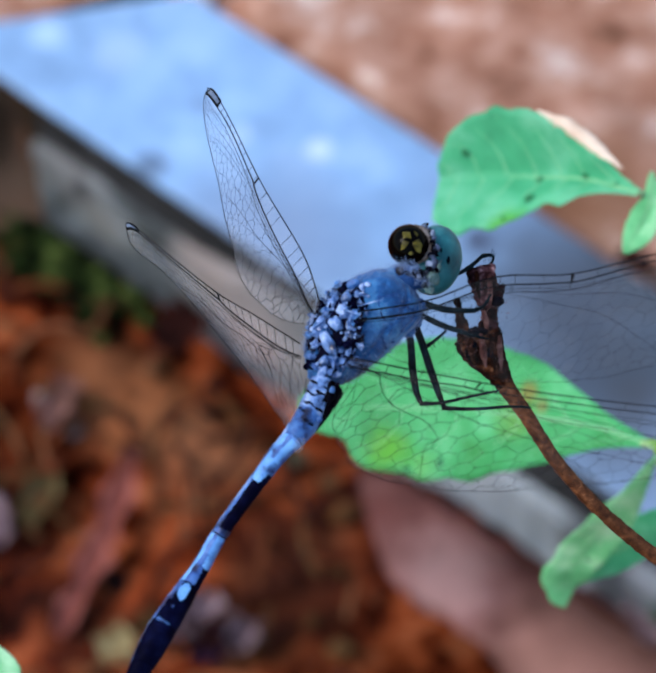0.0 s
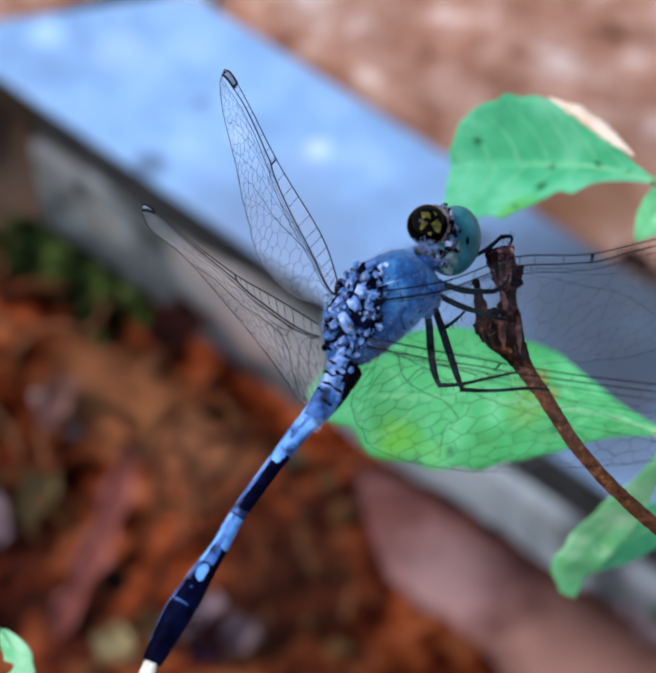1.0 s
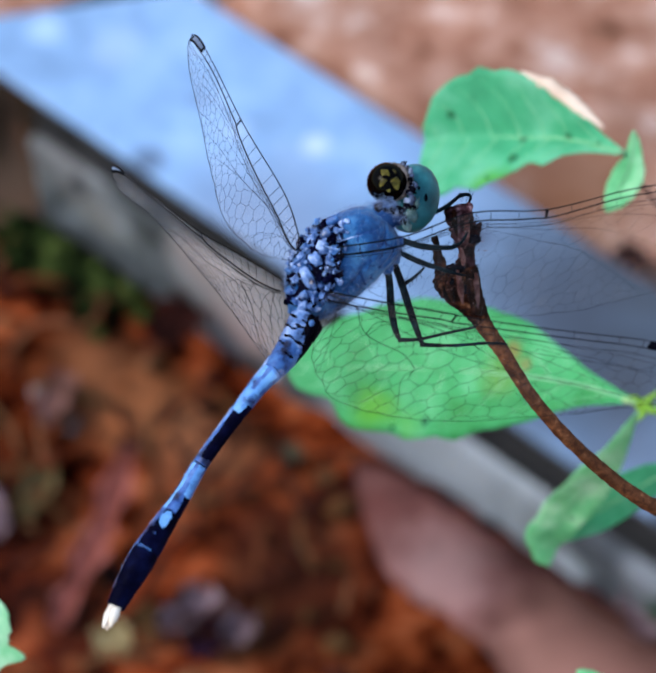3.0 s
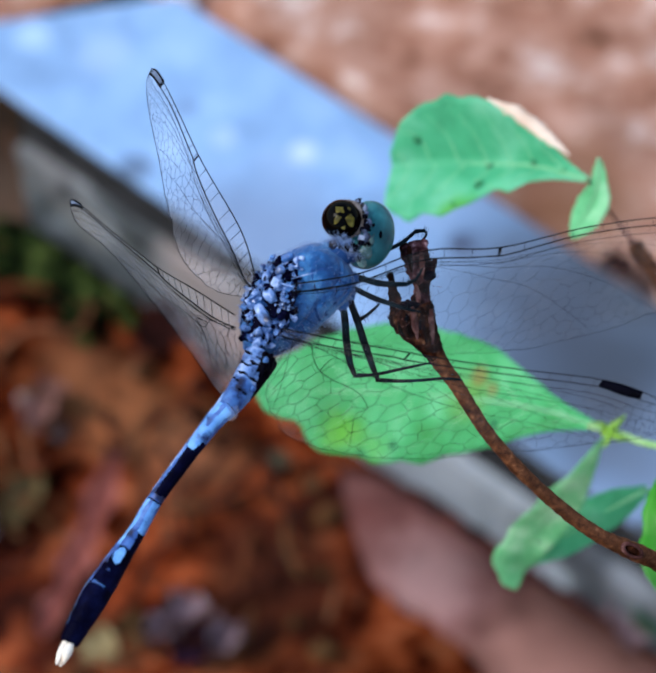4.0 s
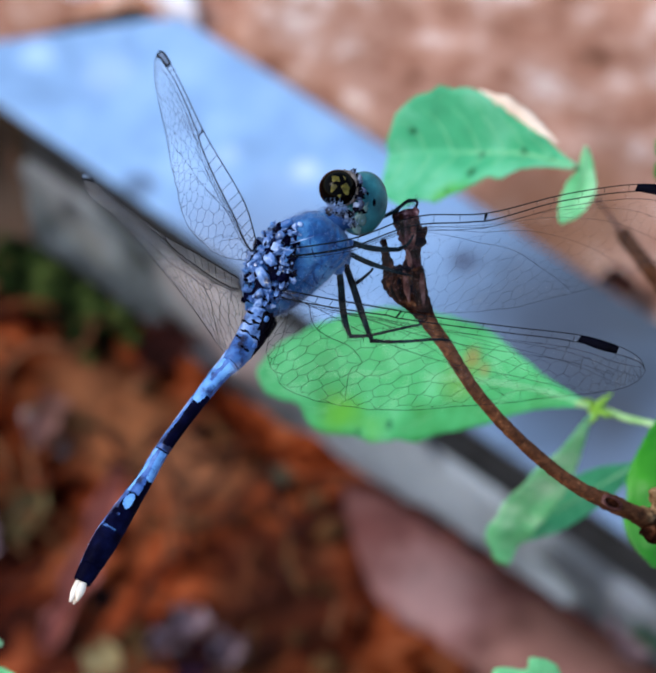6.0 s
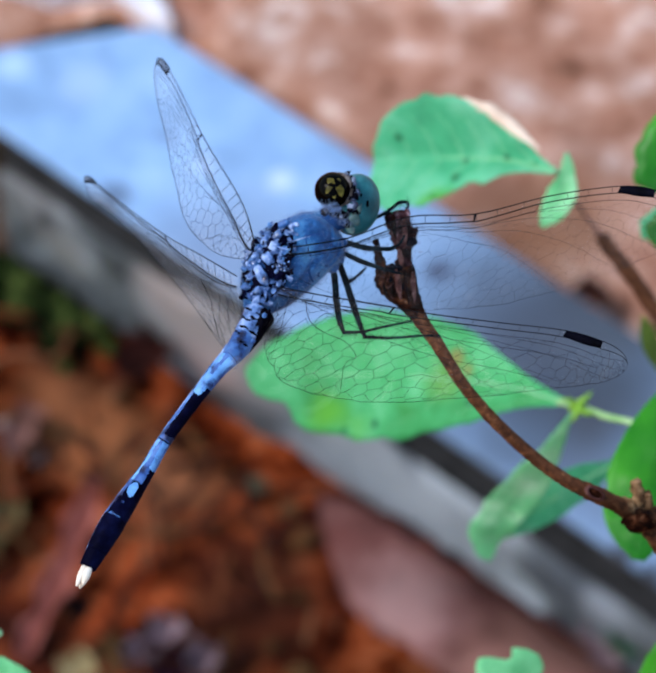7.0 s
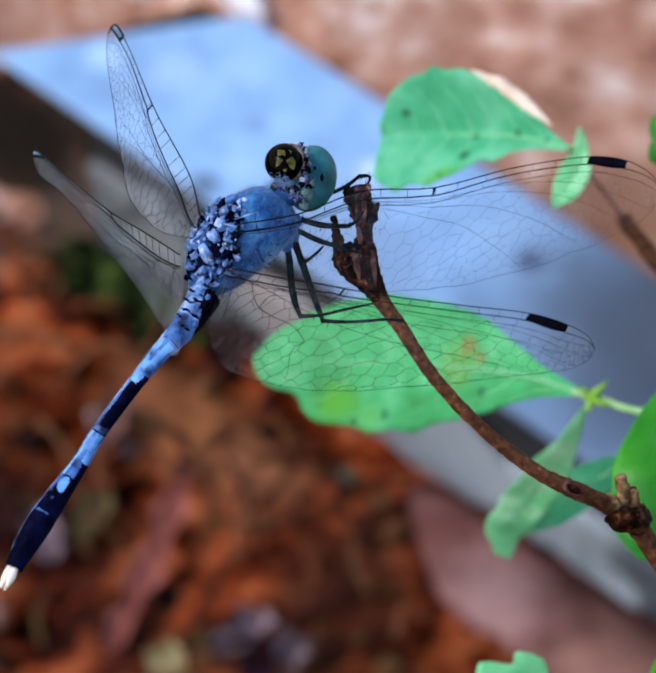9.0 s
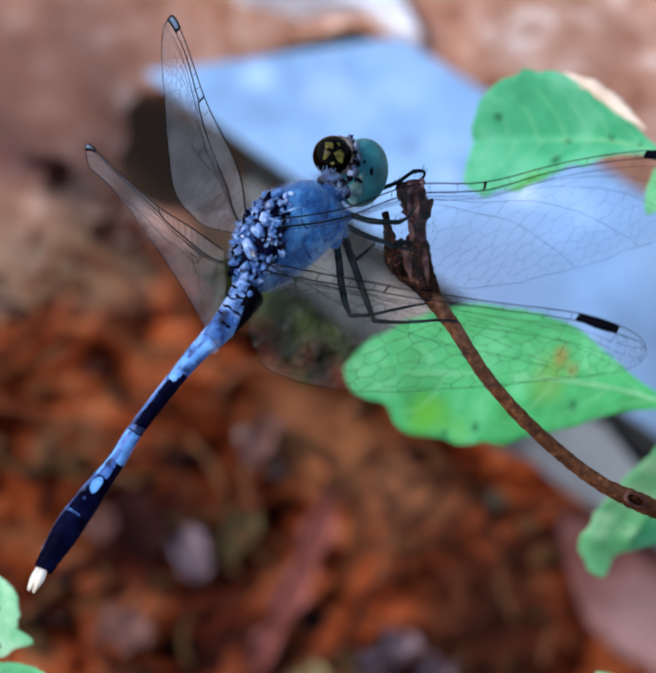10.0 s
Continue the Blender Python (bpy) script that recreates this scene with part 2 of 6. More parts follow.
BEIGE = material("beige_rim", [(0.006, 0.004, 0.003), (0.08, 0.06, 0.05), (0.24, 0.22, 0.23)], 900, 0.6, 0.4, 4, spec=0.15)
BEIGE_PALE = material("pale_beige_plate", [(0.02, 0.06, 0.065), (0.08, 0.15, 0.155), (0.24, 0.30, 0.29)], 800, 0.5, 0.4, 4, spec=0.15)
EYE_TEAL = material("teal_eye", [(0.004, 0.048, 0.066), (0.014, 0.11, 0.135), (0.05, 0.20, 0.235)], 420, 0.4, 0.1, 6, big=0.3, spec=0.2)
VEIN = material("wing_vein", [(0.001, 0.0015, 0.003), (0.004, 0.006, 0.010)], 900, 0.4, 0.0, spec=0.03)
NET = material("fine_wing_vein", [(0.001, 0.0015, 0.003), (0.005, 0.006, 0.009)], 900, 0.5, 0.0, spec=0.02)
FILM = membrane_material("wing_film", 0.0, 0.018, 0.025)
# Left wings: same film with added haze that imitates sky reflected at a slant.
HIND_SHEEN_FILM = membrane_material("hazy_sheen_wing_film", 0.045, 0.12, 0.10, 0.9)
MILKY_SHEEN_FILM = membrane_material("milky_sheen_wing_film", 0.05, 0.14, 0.11, 0.9)
STIGMA = material("grey_wing_spot", [(0.06, 0.08, 0.13), (0.12, 0.16, 0.25), (0.20, 0.26, 0.38)], 900, 0.4, 0.2, 4, spec=0.2)
HAIR = material("pale_hair", [(0.14, 0.24, 0.50), (0.34, 0.45, 0.70)], 900, 0.6, 0.0, spec=0.1)


def stained_or_shaded(m, tone_patches, scale=16):
    """Adds soft-edged patches, real marks and painted shade alike: centre, size in metres, tone and how much it covers.
    """
    n, l = m.node_tree.nodes, m.node_tree.links
    b = n["Principled BSDF"]
    last = b.inputs["Base Color"].links[0].from_socket
    co = n.new("ShaderNodeTexCoord")
    tex = n.new("ShaderNodeTexNoise")
    tex.inputs["Scale"].default_value, tex.inputs["Detail"].default_value = scale, 4
    l.new(co.outputs["Object"], tex.inputs["Vector"])
    for centre, size, tone, depth in tone_patches:
        away = n.new("ShaderNodeVectorMath")
        away.operation = "DISTANCE"
        away.inputs[1].default_value = centre
        l.new(co.outputs["Object"], away.inputs[0])
        wobble = n.new("ShaderNodeMath")
        wobble.operation = "MULTIPLY_ADD"
        wobble.inputs[1].default_value = size
        l.new(tex.outputs["Fac"], wobble.inputs[0])
        l.new(away.outputs["Value"], wobble.inputs[2])
        fall = n.new("ShaderNodeMapRange")
        fall.interpolation_type = "SMOOTHSTEP"
        fall.inputs["From Min"].default_value, fall.inputs["From Max"].default_value = size * 0.75, size * 1.7
        fall.inputs["To Min"].default_value, fall.inputs["To Max"].default_value = depth, 0.0
        l.new(wobble.outputs[0], fall.inputs["Value"])
        mix = n.new("ShaderNodeMix")
        mix.data_type = "RGBA"
        colour_in = [q for q in mix.inputs if q.type == "RGBA"]
        colour_out = [q for q in mix.outputs if q.type == "RGBA"][0]
        colour_in[1].default_value = (*tone, 1)
        l.new(fall.outputs["Result"], mix.inputs["Factor"])
        l.new(last, colour_in[0])
        last = colour_out
    l.new(last, b.inputs["Base Color"])
    return m


# The broad right-hand darkening paints the cap's fading sky reflection; small spots are marks.
CONCRETE = stained_or_shaded(material("pale_concrete", [(0.178, 0.293, 0.485), (0.236, 0.383, 0.625), (0.315, 0.468, 0.725)], 26, 0.65, 0.25, 9, big=0.12, spec=0.12), [
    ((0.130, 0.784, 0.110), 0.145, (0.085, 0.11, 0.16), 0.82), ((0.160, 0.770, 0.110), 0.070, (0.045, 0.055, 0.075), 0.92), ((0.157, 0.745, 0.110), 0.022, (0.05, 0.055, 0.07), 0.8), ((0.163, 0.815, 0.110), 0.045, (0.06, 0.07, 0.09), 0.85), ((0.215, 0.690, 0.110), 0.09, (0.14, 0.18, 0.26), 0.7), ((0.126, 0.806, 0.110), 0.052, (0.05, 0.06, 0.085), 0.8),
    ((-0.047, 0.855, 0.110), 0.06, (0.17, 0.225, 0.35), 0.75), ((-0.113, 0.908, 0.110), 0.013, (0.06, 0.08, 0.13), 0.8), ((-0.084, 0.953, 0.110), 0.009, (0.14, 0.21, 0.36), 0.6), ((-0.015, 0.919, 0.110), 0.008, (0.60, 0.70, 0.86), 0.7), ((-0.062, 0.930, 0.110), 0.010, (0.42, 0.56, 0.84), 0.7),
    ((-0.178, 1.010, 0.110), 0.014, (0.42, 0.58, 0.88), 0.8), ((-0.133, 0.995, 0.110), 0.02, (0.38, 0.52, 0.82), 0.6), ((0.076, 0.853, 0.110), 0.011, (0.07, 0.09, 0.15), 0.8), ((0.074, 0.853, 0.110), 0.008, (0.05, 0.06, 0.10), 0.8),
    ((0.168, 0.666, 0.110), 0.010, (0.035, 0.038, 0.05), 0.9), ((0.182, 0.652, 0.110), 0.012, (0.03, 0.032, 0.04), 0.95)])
# The darkest two tones paint shade beside the kerb's end.
stained_or_shaded(PATH, [((-0.287, 0.949, 0.000), 0.040, (0.25, 0.14, 0.085), 0.8), ((-0.264, 0.933, 0.000), 0.030, (0.24, 0.13, 0.08), 0.7), ((-0.214, 0.989, 0.000), 0.032, (0.045, 0.027, 0.018), 0.9), ((-0.216, 0.966, 0.000), 0.035, (0.03, 0.015, 0.010), 0.95), ((0.146, 0.930, 0.060), 0.05, (0.19, 0.09, 0.05), 0.75), ((0.116, 0.944, 0.060), 0.03, (0.17, 0.075, 0.045), 0.7), ((-0.350, 1.099, 0.020), 0.13, (0.155, 0.066, 0.05), 0.85), ((-0.302, 0.930, 0.020), 0.08, (0.25, 0.135, 0.07), 0.8), ((-0.344, 1.013, 0.020), 0.03, (0.10, 0.035, 0.03), 0.8), ((-0.300, 1.021, 0.020), 0.02, (0.09, 0.03, 0.026), 0.8)])
stained_or_shaded(BRICK, [((0.006, 0.738, 0.010), 0.03, (0.085, 0.03, 0.027), 0.7), ((0.135, 0.640, 0.010), 0.065, (0.29, 0.14, 0.112), 0.8), ((0.014, 0.649, 0.010), 0.035, (0.10, 0.042, 0.018), 0.75), ((0.076, 0.636, 0.010), 0.022, (0.10, 0.044, 0.034), 0.6), ((0.058, 0.692, 0.010), 0.036, (0.31, 0.18, 0.172), 0.75), ((0.020, 0.735, 0.010), 0.012, (0.10, 0.03, 0.026), 0.6)], 40)
# Near-black and maroon tones along the kerb's foot and end paint its shade.
stained_or_shaded(SOIL, [((-0.287, 0.949, 0.000), 0.040, (0.25, 0.14, 0.085), 0.8), ((-0.264, 0.933, 0.000), 0.030, (0.24, 0.13, 0.08), 0.7), ((-0.234, 1.059, -0.020), 0.110, (0.050, 0.034, 0.024), 0.96), ((-0.212, 0.985, -0.020), 0.055, (0.090, 0.060, 0.044), 0.95), ((-0.204, 0.943, -0.010), 0.016, (0.20, 0.15, 0.11), 0.8), ((-0.277, 1.092, -0.024), 0.05, (0.014, 0.010, 0.008), 0.95), ((-0.239, 1.033, -0.024), 0.04, (0.016, 0.011, 0.008), 0.9), ((-0.206, 0.917, -0.015), 0.035, (0.014, 0.011, 0.007), 0.9), ((0.122, 0.687, 0.000), 0.03, (0.035, 0.014, 0.014), 0.9), ((0.158, 0.665, 0.000), 0.035, (0.04, 0.017, 0.015), 0.9), ((0.197, 0.638, 0.000), 0.04, (0.05, 0.02, 0.016), 0.9), ((-0.096, 0.856, 0.000), 0.018, (0.022, 0.006, 0.006), 0.9), ((-0.105, 0.812, 0.000), 0.042, (0.34, 0.12, 0.045), 0.6), ((-0.150, 0.850, 0.000), 0.030, (0.24, 0.09, 0.04), 0.6), ((-0.080, 0.790, 0.000), 0.045, (0.36, 0.135, 0.06), 0.55), ((-0.125, 0.820, 0.000), 0.045, (0.32, 0.115, 0.05), 0.6), ((-0.160, 0.665, 0.000), 0.045, (0.05, 0.014, 0.010), 0.6), ((0.000, 0.748, 0.000), 0.020, (0.03, 0.010, 0.009), 0.8), ((-0.254, 1.067, 0.000), 0.055, (0.012, 0.009, 0.007), 0.95), ((0.024, 0.766, 0.000), 0.03, (0.03, 0.012, 0.012), 0.9), ((0.064, 0.751, 0.000), 0.035, (0.03, 0.014, 0.014), 0.9), ((0.110, 0.709, 0.000), 0.035, (0.035, 0.016, 0.016), 0.9), ((-0.030, 0.683, 0.000), 0.055, (0.035, 0.011, 0.006), 0.75), ((-0.032, 0.709, 0.000), 0.05, (0.045, 0.013, 0.008), 0.7), ((-0.082, 0.780, 0.000), 0.035, (0.30, 0.12, 0.06), 0.5), ((-0.235, 0.744, 0.000), 0.055, (0.03, 0.008, 0.008), 0.7), ((-0.156, 0.675, 0.000), 0.03, (0.03, 0.009, 0.005), 0.6), ((-0.187, 0.719, 0.000), 0.04, (0.03, 0.008, 0.006), 0.6)])
stained_or_shaded(KERB_SIDE, [((0.063, 0.734, 0.040), 0.022, (0.16, 0.16, 0.18), 0.7), ((0.076, 0.752, 0.040), 0.02, (0.37, 0.40, 0.44), 0.6), ((0.015, 0.781, 0.040), 0.02, (0.13, 0.14, 0.12), 0.7), ((-0.066, 0.842, 0.020), 0.034, (0.36, 0.13, 0.08), 0.85), ((-0.036, 0.812, 0.030), 0.026, (0.20, 0.14, 0.125), 0.7), ((-0.063, 0.850, 0.040), 0.06, (0.30, 0.27, 0.28), 0.8), ((0.049, 0.763, 0.050), 0.11, (0.275, 0.30, 0.34), 0.8), ((0.200, 0.636, 0.050), 0.060, (0.075, 0.08, 0.09), 0.85), ((0.143, 0.684, 0.040), 0.034, (0.045, 0.050, 0.062), 0.9), ((0.146, 0.681, 0.003), 0.018, (0.030, 0.028, 0.036), 0.9), ((0.162, 0.667, 0.045), 0.016, (0.20, 0.215, 0.25), 0.8), ((0.167, 0.663, 0.011), 0.012, (0.19, 0.20, 0.23), 0.7), ((-0.168, 0.941, 0.065), 0.040, (0.150, 0.145, 0.150), 0.85), ((-0.150, 0.926, 0.031), 0.026, (0.20, 0.19, 0.18), 0.7), ((-0.106, 0.889, 0.085), 0.024, (0.09, 0.11, 0.085), 0.8), ((-0.082, 0.869, 0.056), 0.034, (0.27, 0.22, 0.21), 0.7), ((-0.128, 0.907, 0.035), 0.016, (0.035, 0.038, 0.03), 0.6), ((-0.160, 0.935, 0.049), 0.013, (0.012, 0.012, 0.014), 0.95)])


# Yellowing and rust on the leaves, in metres from the shrub's origin.
stained_or_shaded(LEAF_YOUNG, [((-0.0258, 0.0140, -0.0705), 0.0030, (0.085, 0.33, 0.02), 0.9), ((-0.0232, 0.0127, -0.0675), 0.0024, (0.08, 0.34, 0.03), 0.8), ((-0.0193, 0.0144, -0.0635), 0.0024, (0.05, 0.25, 0.03), 0.8), ((-0.0200, 0.0165, -0.0645), 0.0020, (0.04, 0.22, 0.035), 0.7), ((-0.0147, 0.0176, -0.0627), 0.0026, (0.13, 0.30, 0.05), 0.7), ((-0.0133, 0.0192, -0.0628), 0.0011, (0.22, 0.17, 0.045), 0.8), ((-0.0121, 0.0180, -0.0617), 0.0009, (0.24, 0.18, 0.05), 0.8)], 350)
stained_or_shaded(LEAF, [((-0.0160, 0.0332, -0.0530), 0.0024, (0.09, 0.38, 0.03), 0.85), ((-0.0135, 0.0345, -0.0520), 0.0014, (0.08, 0.36, 0.05), 0.7)], 350)


# ---- building helpers ----
ORIGIN = {}


def thing(name, origin, label, category, group="", kind=""):
    """An Empty at a place given in the plant's millimetres; its parts are built in the same millimetres."""
    ob = new(name)
    ob.empty_display_size = 0.002
    ob.matrix_world = DATUM @ Matrix.Translation(Vector(origin) / 1000)
    ORIGIN[ob.name] = Vector(origin)
    return tagged(ob, label, category, group, kind)


def part(name, bm, mat, parent, label="", smooth=True):
    """Links a bmesh, built in the plant's millimetres, as one mesh under a thing or a part."""
    me = bpy.data.meshes.new(name)
    o = ORIGIN[parent.name]
    for v in bm.verts:
        v.co = (v.co - o) / 1000
    bm.normal_update()
    for f in bm.faces:
        f.smooth = smooth
    bm.to_mesh(me)
    bm.free()
    for m in mat if isinstance(mat, (list, tuple)) else [mat]:
        me.materials.append(m)
    ob = new(name, me)
    ob.parent = parent
    ORIGIN[ob.name] = o
    return tagged(ob, label)


def curve_at(points, s):
    """A point on a smooth curve through the given points, s from 0 to 1."""
    p = [Vector(q) for q in points]
    k = len(p) - 1
    x = min(max(s, 0.0), 1.0) * k
    i = min(int(x), k - 1)
    u = x - i
    a, b, c, d = p[max(i - 1, 0)], p[i], p[i + 1], p[min(i + 2, k)]
    return 0.5 * ((2 * b) + (c - a) * u + (2 * a - 5 * b + 4 * c - d) * u * u + (3 * b - a - 3 * c + d) * u ** 3)


def number_at(values, s):
    return curve_at([(v, 0, 0) for v in values], s).x


def tube(bm, points, radii, sides=10, steps=None, rough=0.0, seed=0.0, flat=1.0, caps=True, axis=None, index=0):
    """A tapered, slightly uneven tube along a smooth curve. flat: the second radius against the first."""
    steps = steps or max(2, 4 * (len(points) - 1))
    rings, last = [], None
    for i in range(steps + 1):
        s = i / steps
        c = curve_at(points, s)
        t = (curve_at(points, min(1, s + 0.01)) - curve_at(points, max(0, s - 0.01))).normalized()
        guide = Vector(axis) if axis else (last if last else Vector((0.3, 0.2, 1)))
        n = (guide - t * guide.dot(t)).normalized()
        last, b = n, t.cross(n)
        r = max(0.002, number_at(radii, s))
        ring = []
        for k in range(sides):
            a = 2 * math.pi * k / sides
            w = 1.0
            if rough:
                w += rough * noise.noise(Vector((3 * math.cos(a), 3 * math.sin(a) + seed, s * steps * 0.7 + seed)))
            ring.append(bm.verts.new(c + (n * math.cos(a) * flat + b * math.sin(a)) * r * w))
        rings.append(ring)
    for a, b in zip(rings, rings[1:]):
        for k in range(sides):
            bm.faces.new((a[k], a[(k + 1) % sides], b[(k + 1) % sides], b[k])).material_index = index
    if caps:
        bm.faces.new(rings[0][::-1]).material_index = index
        bm.faces.new(rings[-1]).material_index = index
    return bm


def blob(bm, centre, radii, turn=None, detail=3, lumpy=0.0, seed=0.0):
    """A lumpy ellipsoid."""
    made = bmesh.ops.create_icosphere(bm, subdivisions=detail, radius=1.0)["verts"]
    m = turn or Matrix.Identity(3)
    for v in made:
        w = 1 + (lumpy * noise.noise(v.co * 1.7 + Vector((seed, seed * 2, seed))) if lumpy else 0)
        v.co = m @ Vector((v.co.x * radii[0], v.co.y * radii[1], v.co.z * radii[2])) * w + Vector(centre)
    return bm


def blade_point(midrib, left, right, fold, wave, seed, s, e):
    """A point of a leaf: s along the midrib, e across it, from -1 (left edge) to 1 (right edge)."""
    c = curve_at(midrib, s)
    t = (curve_at(midrib, min(1, s + 0.02)) - curve_at(midrib, max(0, s - 0.02))).normalized()
    side = t.cross(Vector((0, 0, 1))).normalized()
    lift = side.cross(t)
    w = max(0.05, number_at(left if e < 0 else right, s))
    a = abs(e)
    rim = 1 + 0.07 * noise.noise(Vector((s * 16 + seed, 5 if e < 0 else 9, seed))) * a + 0.04 * noise.noise(Vector((s * 50 + seed, 2 if e < 0 else 7, seed))) * a
    p = c + side * (w * e * rim) + lift * ((fold[0] if e < 0 else fold[1]) * w * a * (1 - 0.25 * a))
    vein = abs(math.sin(22 * s - 5 * a)) * 0.07 * min(1, w / 3) * math.sin(math.pi * min(1, a))
    return p + lift * (2 * wave * noise.noise(Vector((p.x * 0.35, p.y * 0.35, seed))) + vein)


def blade(midrib, left, right, fold=(0.0, 0.0), thick=0.12, wave=0.15, seed=0.0, nu=44, nv=8):
    """A leaf: half-widths in millimetres to both sides of its midrib, each half tilted by fold, with a wavy surface and real thickness."""
    bm = bmesh.new()
    rows = [[blade_point(midrib, left, right, fold, wave, seed, i / nu, j / nv) for j in range(-nv, nv + 1)] for i in range(nu + 1)]
    top = [[bm.verts.new(p) for p in row] for row in rows]
    low = [[bm.verts.new(p - Vector((0, 0, thick))) for p in row] for row in rows]
    m = 2 * nv
    for i in range(nu):
        for j in range(m):
            bm.faces.new((top[i][j], top[i + 1][j], top[i + 1][j + 1], top[i][j + 1]))
            bm.faces.new((low[i][j], low[i][j + 1], low[i + 1][j + 1], low[i + 1][j]))
        bm.faces.new((top[i][0], low[i][0], low[i + 1][0], top[i + 1][0]))
        bm.faces.new((top[i][m], top[i + 1][m], low[i + 1][m], low[i][m]))
    for j in range(m):
        bm.faces.new((top[0][j], top[0][j + 1], low[0][j + 1], low[0][j]))
        bm.faces.new((top[nu][j], low[nu][j], low[nu][j + 1], top[nu][j + 1]))
    bmesh.ops.recalc_face_normals(bm, faces=bm.faces[:])
    return bm


# ---- ground ----
# The kerb runs along U, its width along N.
U, N = Vector((0.766, -0.643, 0)), Vector((0.643, 0.766, 0))


def dip(q):
    """How far the soil sinks beside the kerb, towards its end."""
    a = min(1.0, max(0.0, (q.dot(N) - 0.545) / 0.05))
    b = min(1.0, max(0.0, (-0.40 - q.dot(U)) / 0.2))
    return 0.024 * a * a * (3 - 2 * a) * b * b * (3 - 2 * b)


def build_ground():
    """One sheet to the horizon, finely cloddy near the kerb."""
    bm = bmesh.new()
    near = [-0.5 + 0.0085 * i for i in range(119)]
    xs = [-400, -60, -10, -2] + near + [2, 10, 60, 400]
    ys = [-400, -60, -10, -1] + [0.35 + 0.0085 * i for i in range(119)] + [3, 12, 60, 400]
    grid = []
    for y in ys:
        row = []
        for x in xs:
            z = 0.0
            if abs(x) < 1 and 0.3 < y < 1.5:
                q = Vector((x, y, 0))
                z = 0.009 * noise.noise(q * 14) + 0.007 * noise.noise(q * 45) + 0.004 * noise.noise(q * 120) - dip(q)
            row.append(bm.verts.new((x, y, z)))
        grid.append(row)
    for a, b in zip(grid, grid[1:]):
        for i in range(len(xs) - 1):
            bm.faces.new((a[i], a[i + 1], b[i + 1], b[i])).smooth = True
    me = bpy.data.meshes.new("ground")
    bm.to_mesh(me)
    bm.free()
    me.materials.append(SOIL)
    return tagged(new("ground", me), "red-brown crumbly garden soil strewn with dry litter", "soil", kind="structure")


build_ground()


def prism(corners, z0, z1, bevel):
    """An upright block over four ground corners, with worn, slightly uneven edges."""
    bm = bmesh.new()
    low = [bm.verts.new((c[0], c[1], z0)) for c in corners]
    top = [bm.verts.new((c[0], c[1], z1)) for c in corners]
    k = len(corners)
    bm.faces.new(low[::-1])
    bm.faces.new(top)
    for i in range(k):
        bm.faces.new((low[i], low[(i + 1) % k], top[(i + 1) % k], top[i]))
    bmesh.ops.bevel(bm, geom=bm.edges[:], offset=bevel, segments=2, affect="EDGES", profile=0.6)
    bmesh.ops.subdivide_edges(bm, edges=[e for e in bm.edges if e.calc_length() > 0.03], cuts=6, use_grid_fill=True)
    for v in bm.verts:
        v.co += Vector((1, 1, 0.6)) * 0.0022 * noise.noise(v.co * 30) + Vector((1, 1, 0.3)) * 0.001 * noise.noise(v.co * 110 + Vector((7, 0, 0)))
    return bm


def ground_mesh(name, bm, mat, parent=None, label="", category="", kind="", group=""):
    me = bpy.data.meshes.new(name)
    bm.normal_update()
    for f in bm.faces:
        f.smooth = True
    bm.to_mesh(me)
    bm.free()
    me.materials.append(mat)
    ob = new(name, me)
    ob.parent = parent
    return tagged(ob, label, category, group, kind)


def un(u, n):
    p = U * u + N * n
    return (p.x, p.y)


def build_kerb():
    kerb = tagged(new("kerb"), "pale blue-grey concrete kerb with a thin worn cap", "kerb", kind="structure")
    kerb.empty_display_size = 0.05
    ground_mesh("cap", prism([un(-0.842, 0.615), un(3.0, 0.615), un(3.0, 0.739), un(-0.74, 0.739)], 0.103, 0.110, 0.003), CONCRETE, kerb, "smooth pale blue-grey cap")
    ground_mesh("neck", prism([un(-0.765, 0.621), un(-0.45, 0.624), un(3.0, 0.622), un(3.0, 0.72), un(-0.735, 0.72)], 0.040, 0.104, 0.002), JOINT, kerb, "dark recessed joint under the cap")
    body = prism([un(-0.768, 0.616), un(-0.58, 0.616), un(-0.52, 0.616), un(-0.22, 0.6155), un(3.0, 0.613), un(3.0, 0.741), un(-0.22, 0.741), un(-0.52, 0.741), un(-0.58, 0.741), un(-0.735, 0.741)], -0.05, 0.062, 0.006)
    for v in body.verts:
        if v.co.z > 0.03:
            v.co.z += 0.020 if -0.60 < v.co.dot(U) < -0.45 else (-0.012 if v.co.dot(U) > -0.45 else 0.0)
    # Added block, coloured dark to give the shade below the cap's end.
    ground_mesh("core", prism([un(-0.815, 0.650), un(-0.764, 0.640), un(-0.738, 0.70), un(-0.738, 0.734), un(-0.775, 0.734)], -0.04, 0.1032, 0.006), SHADE_CORE, kerb, "added dark block for the shade under the cap's end")
    ground_mesh("body", body, KERB_SIDE, kerb, "weathered grey concrete side")


build_kerb()


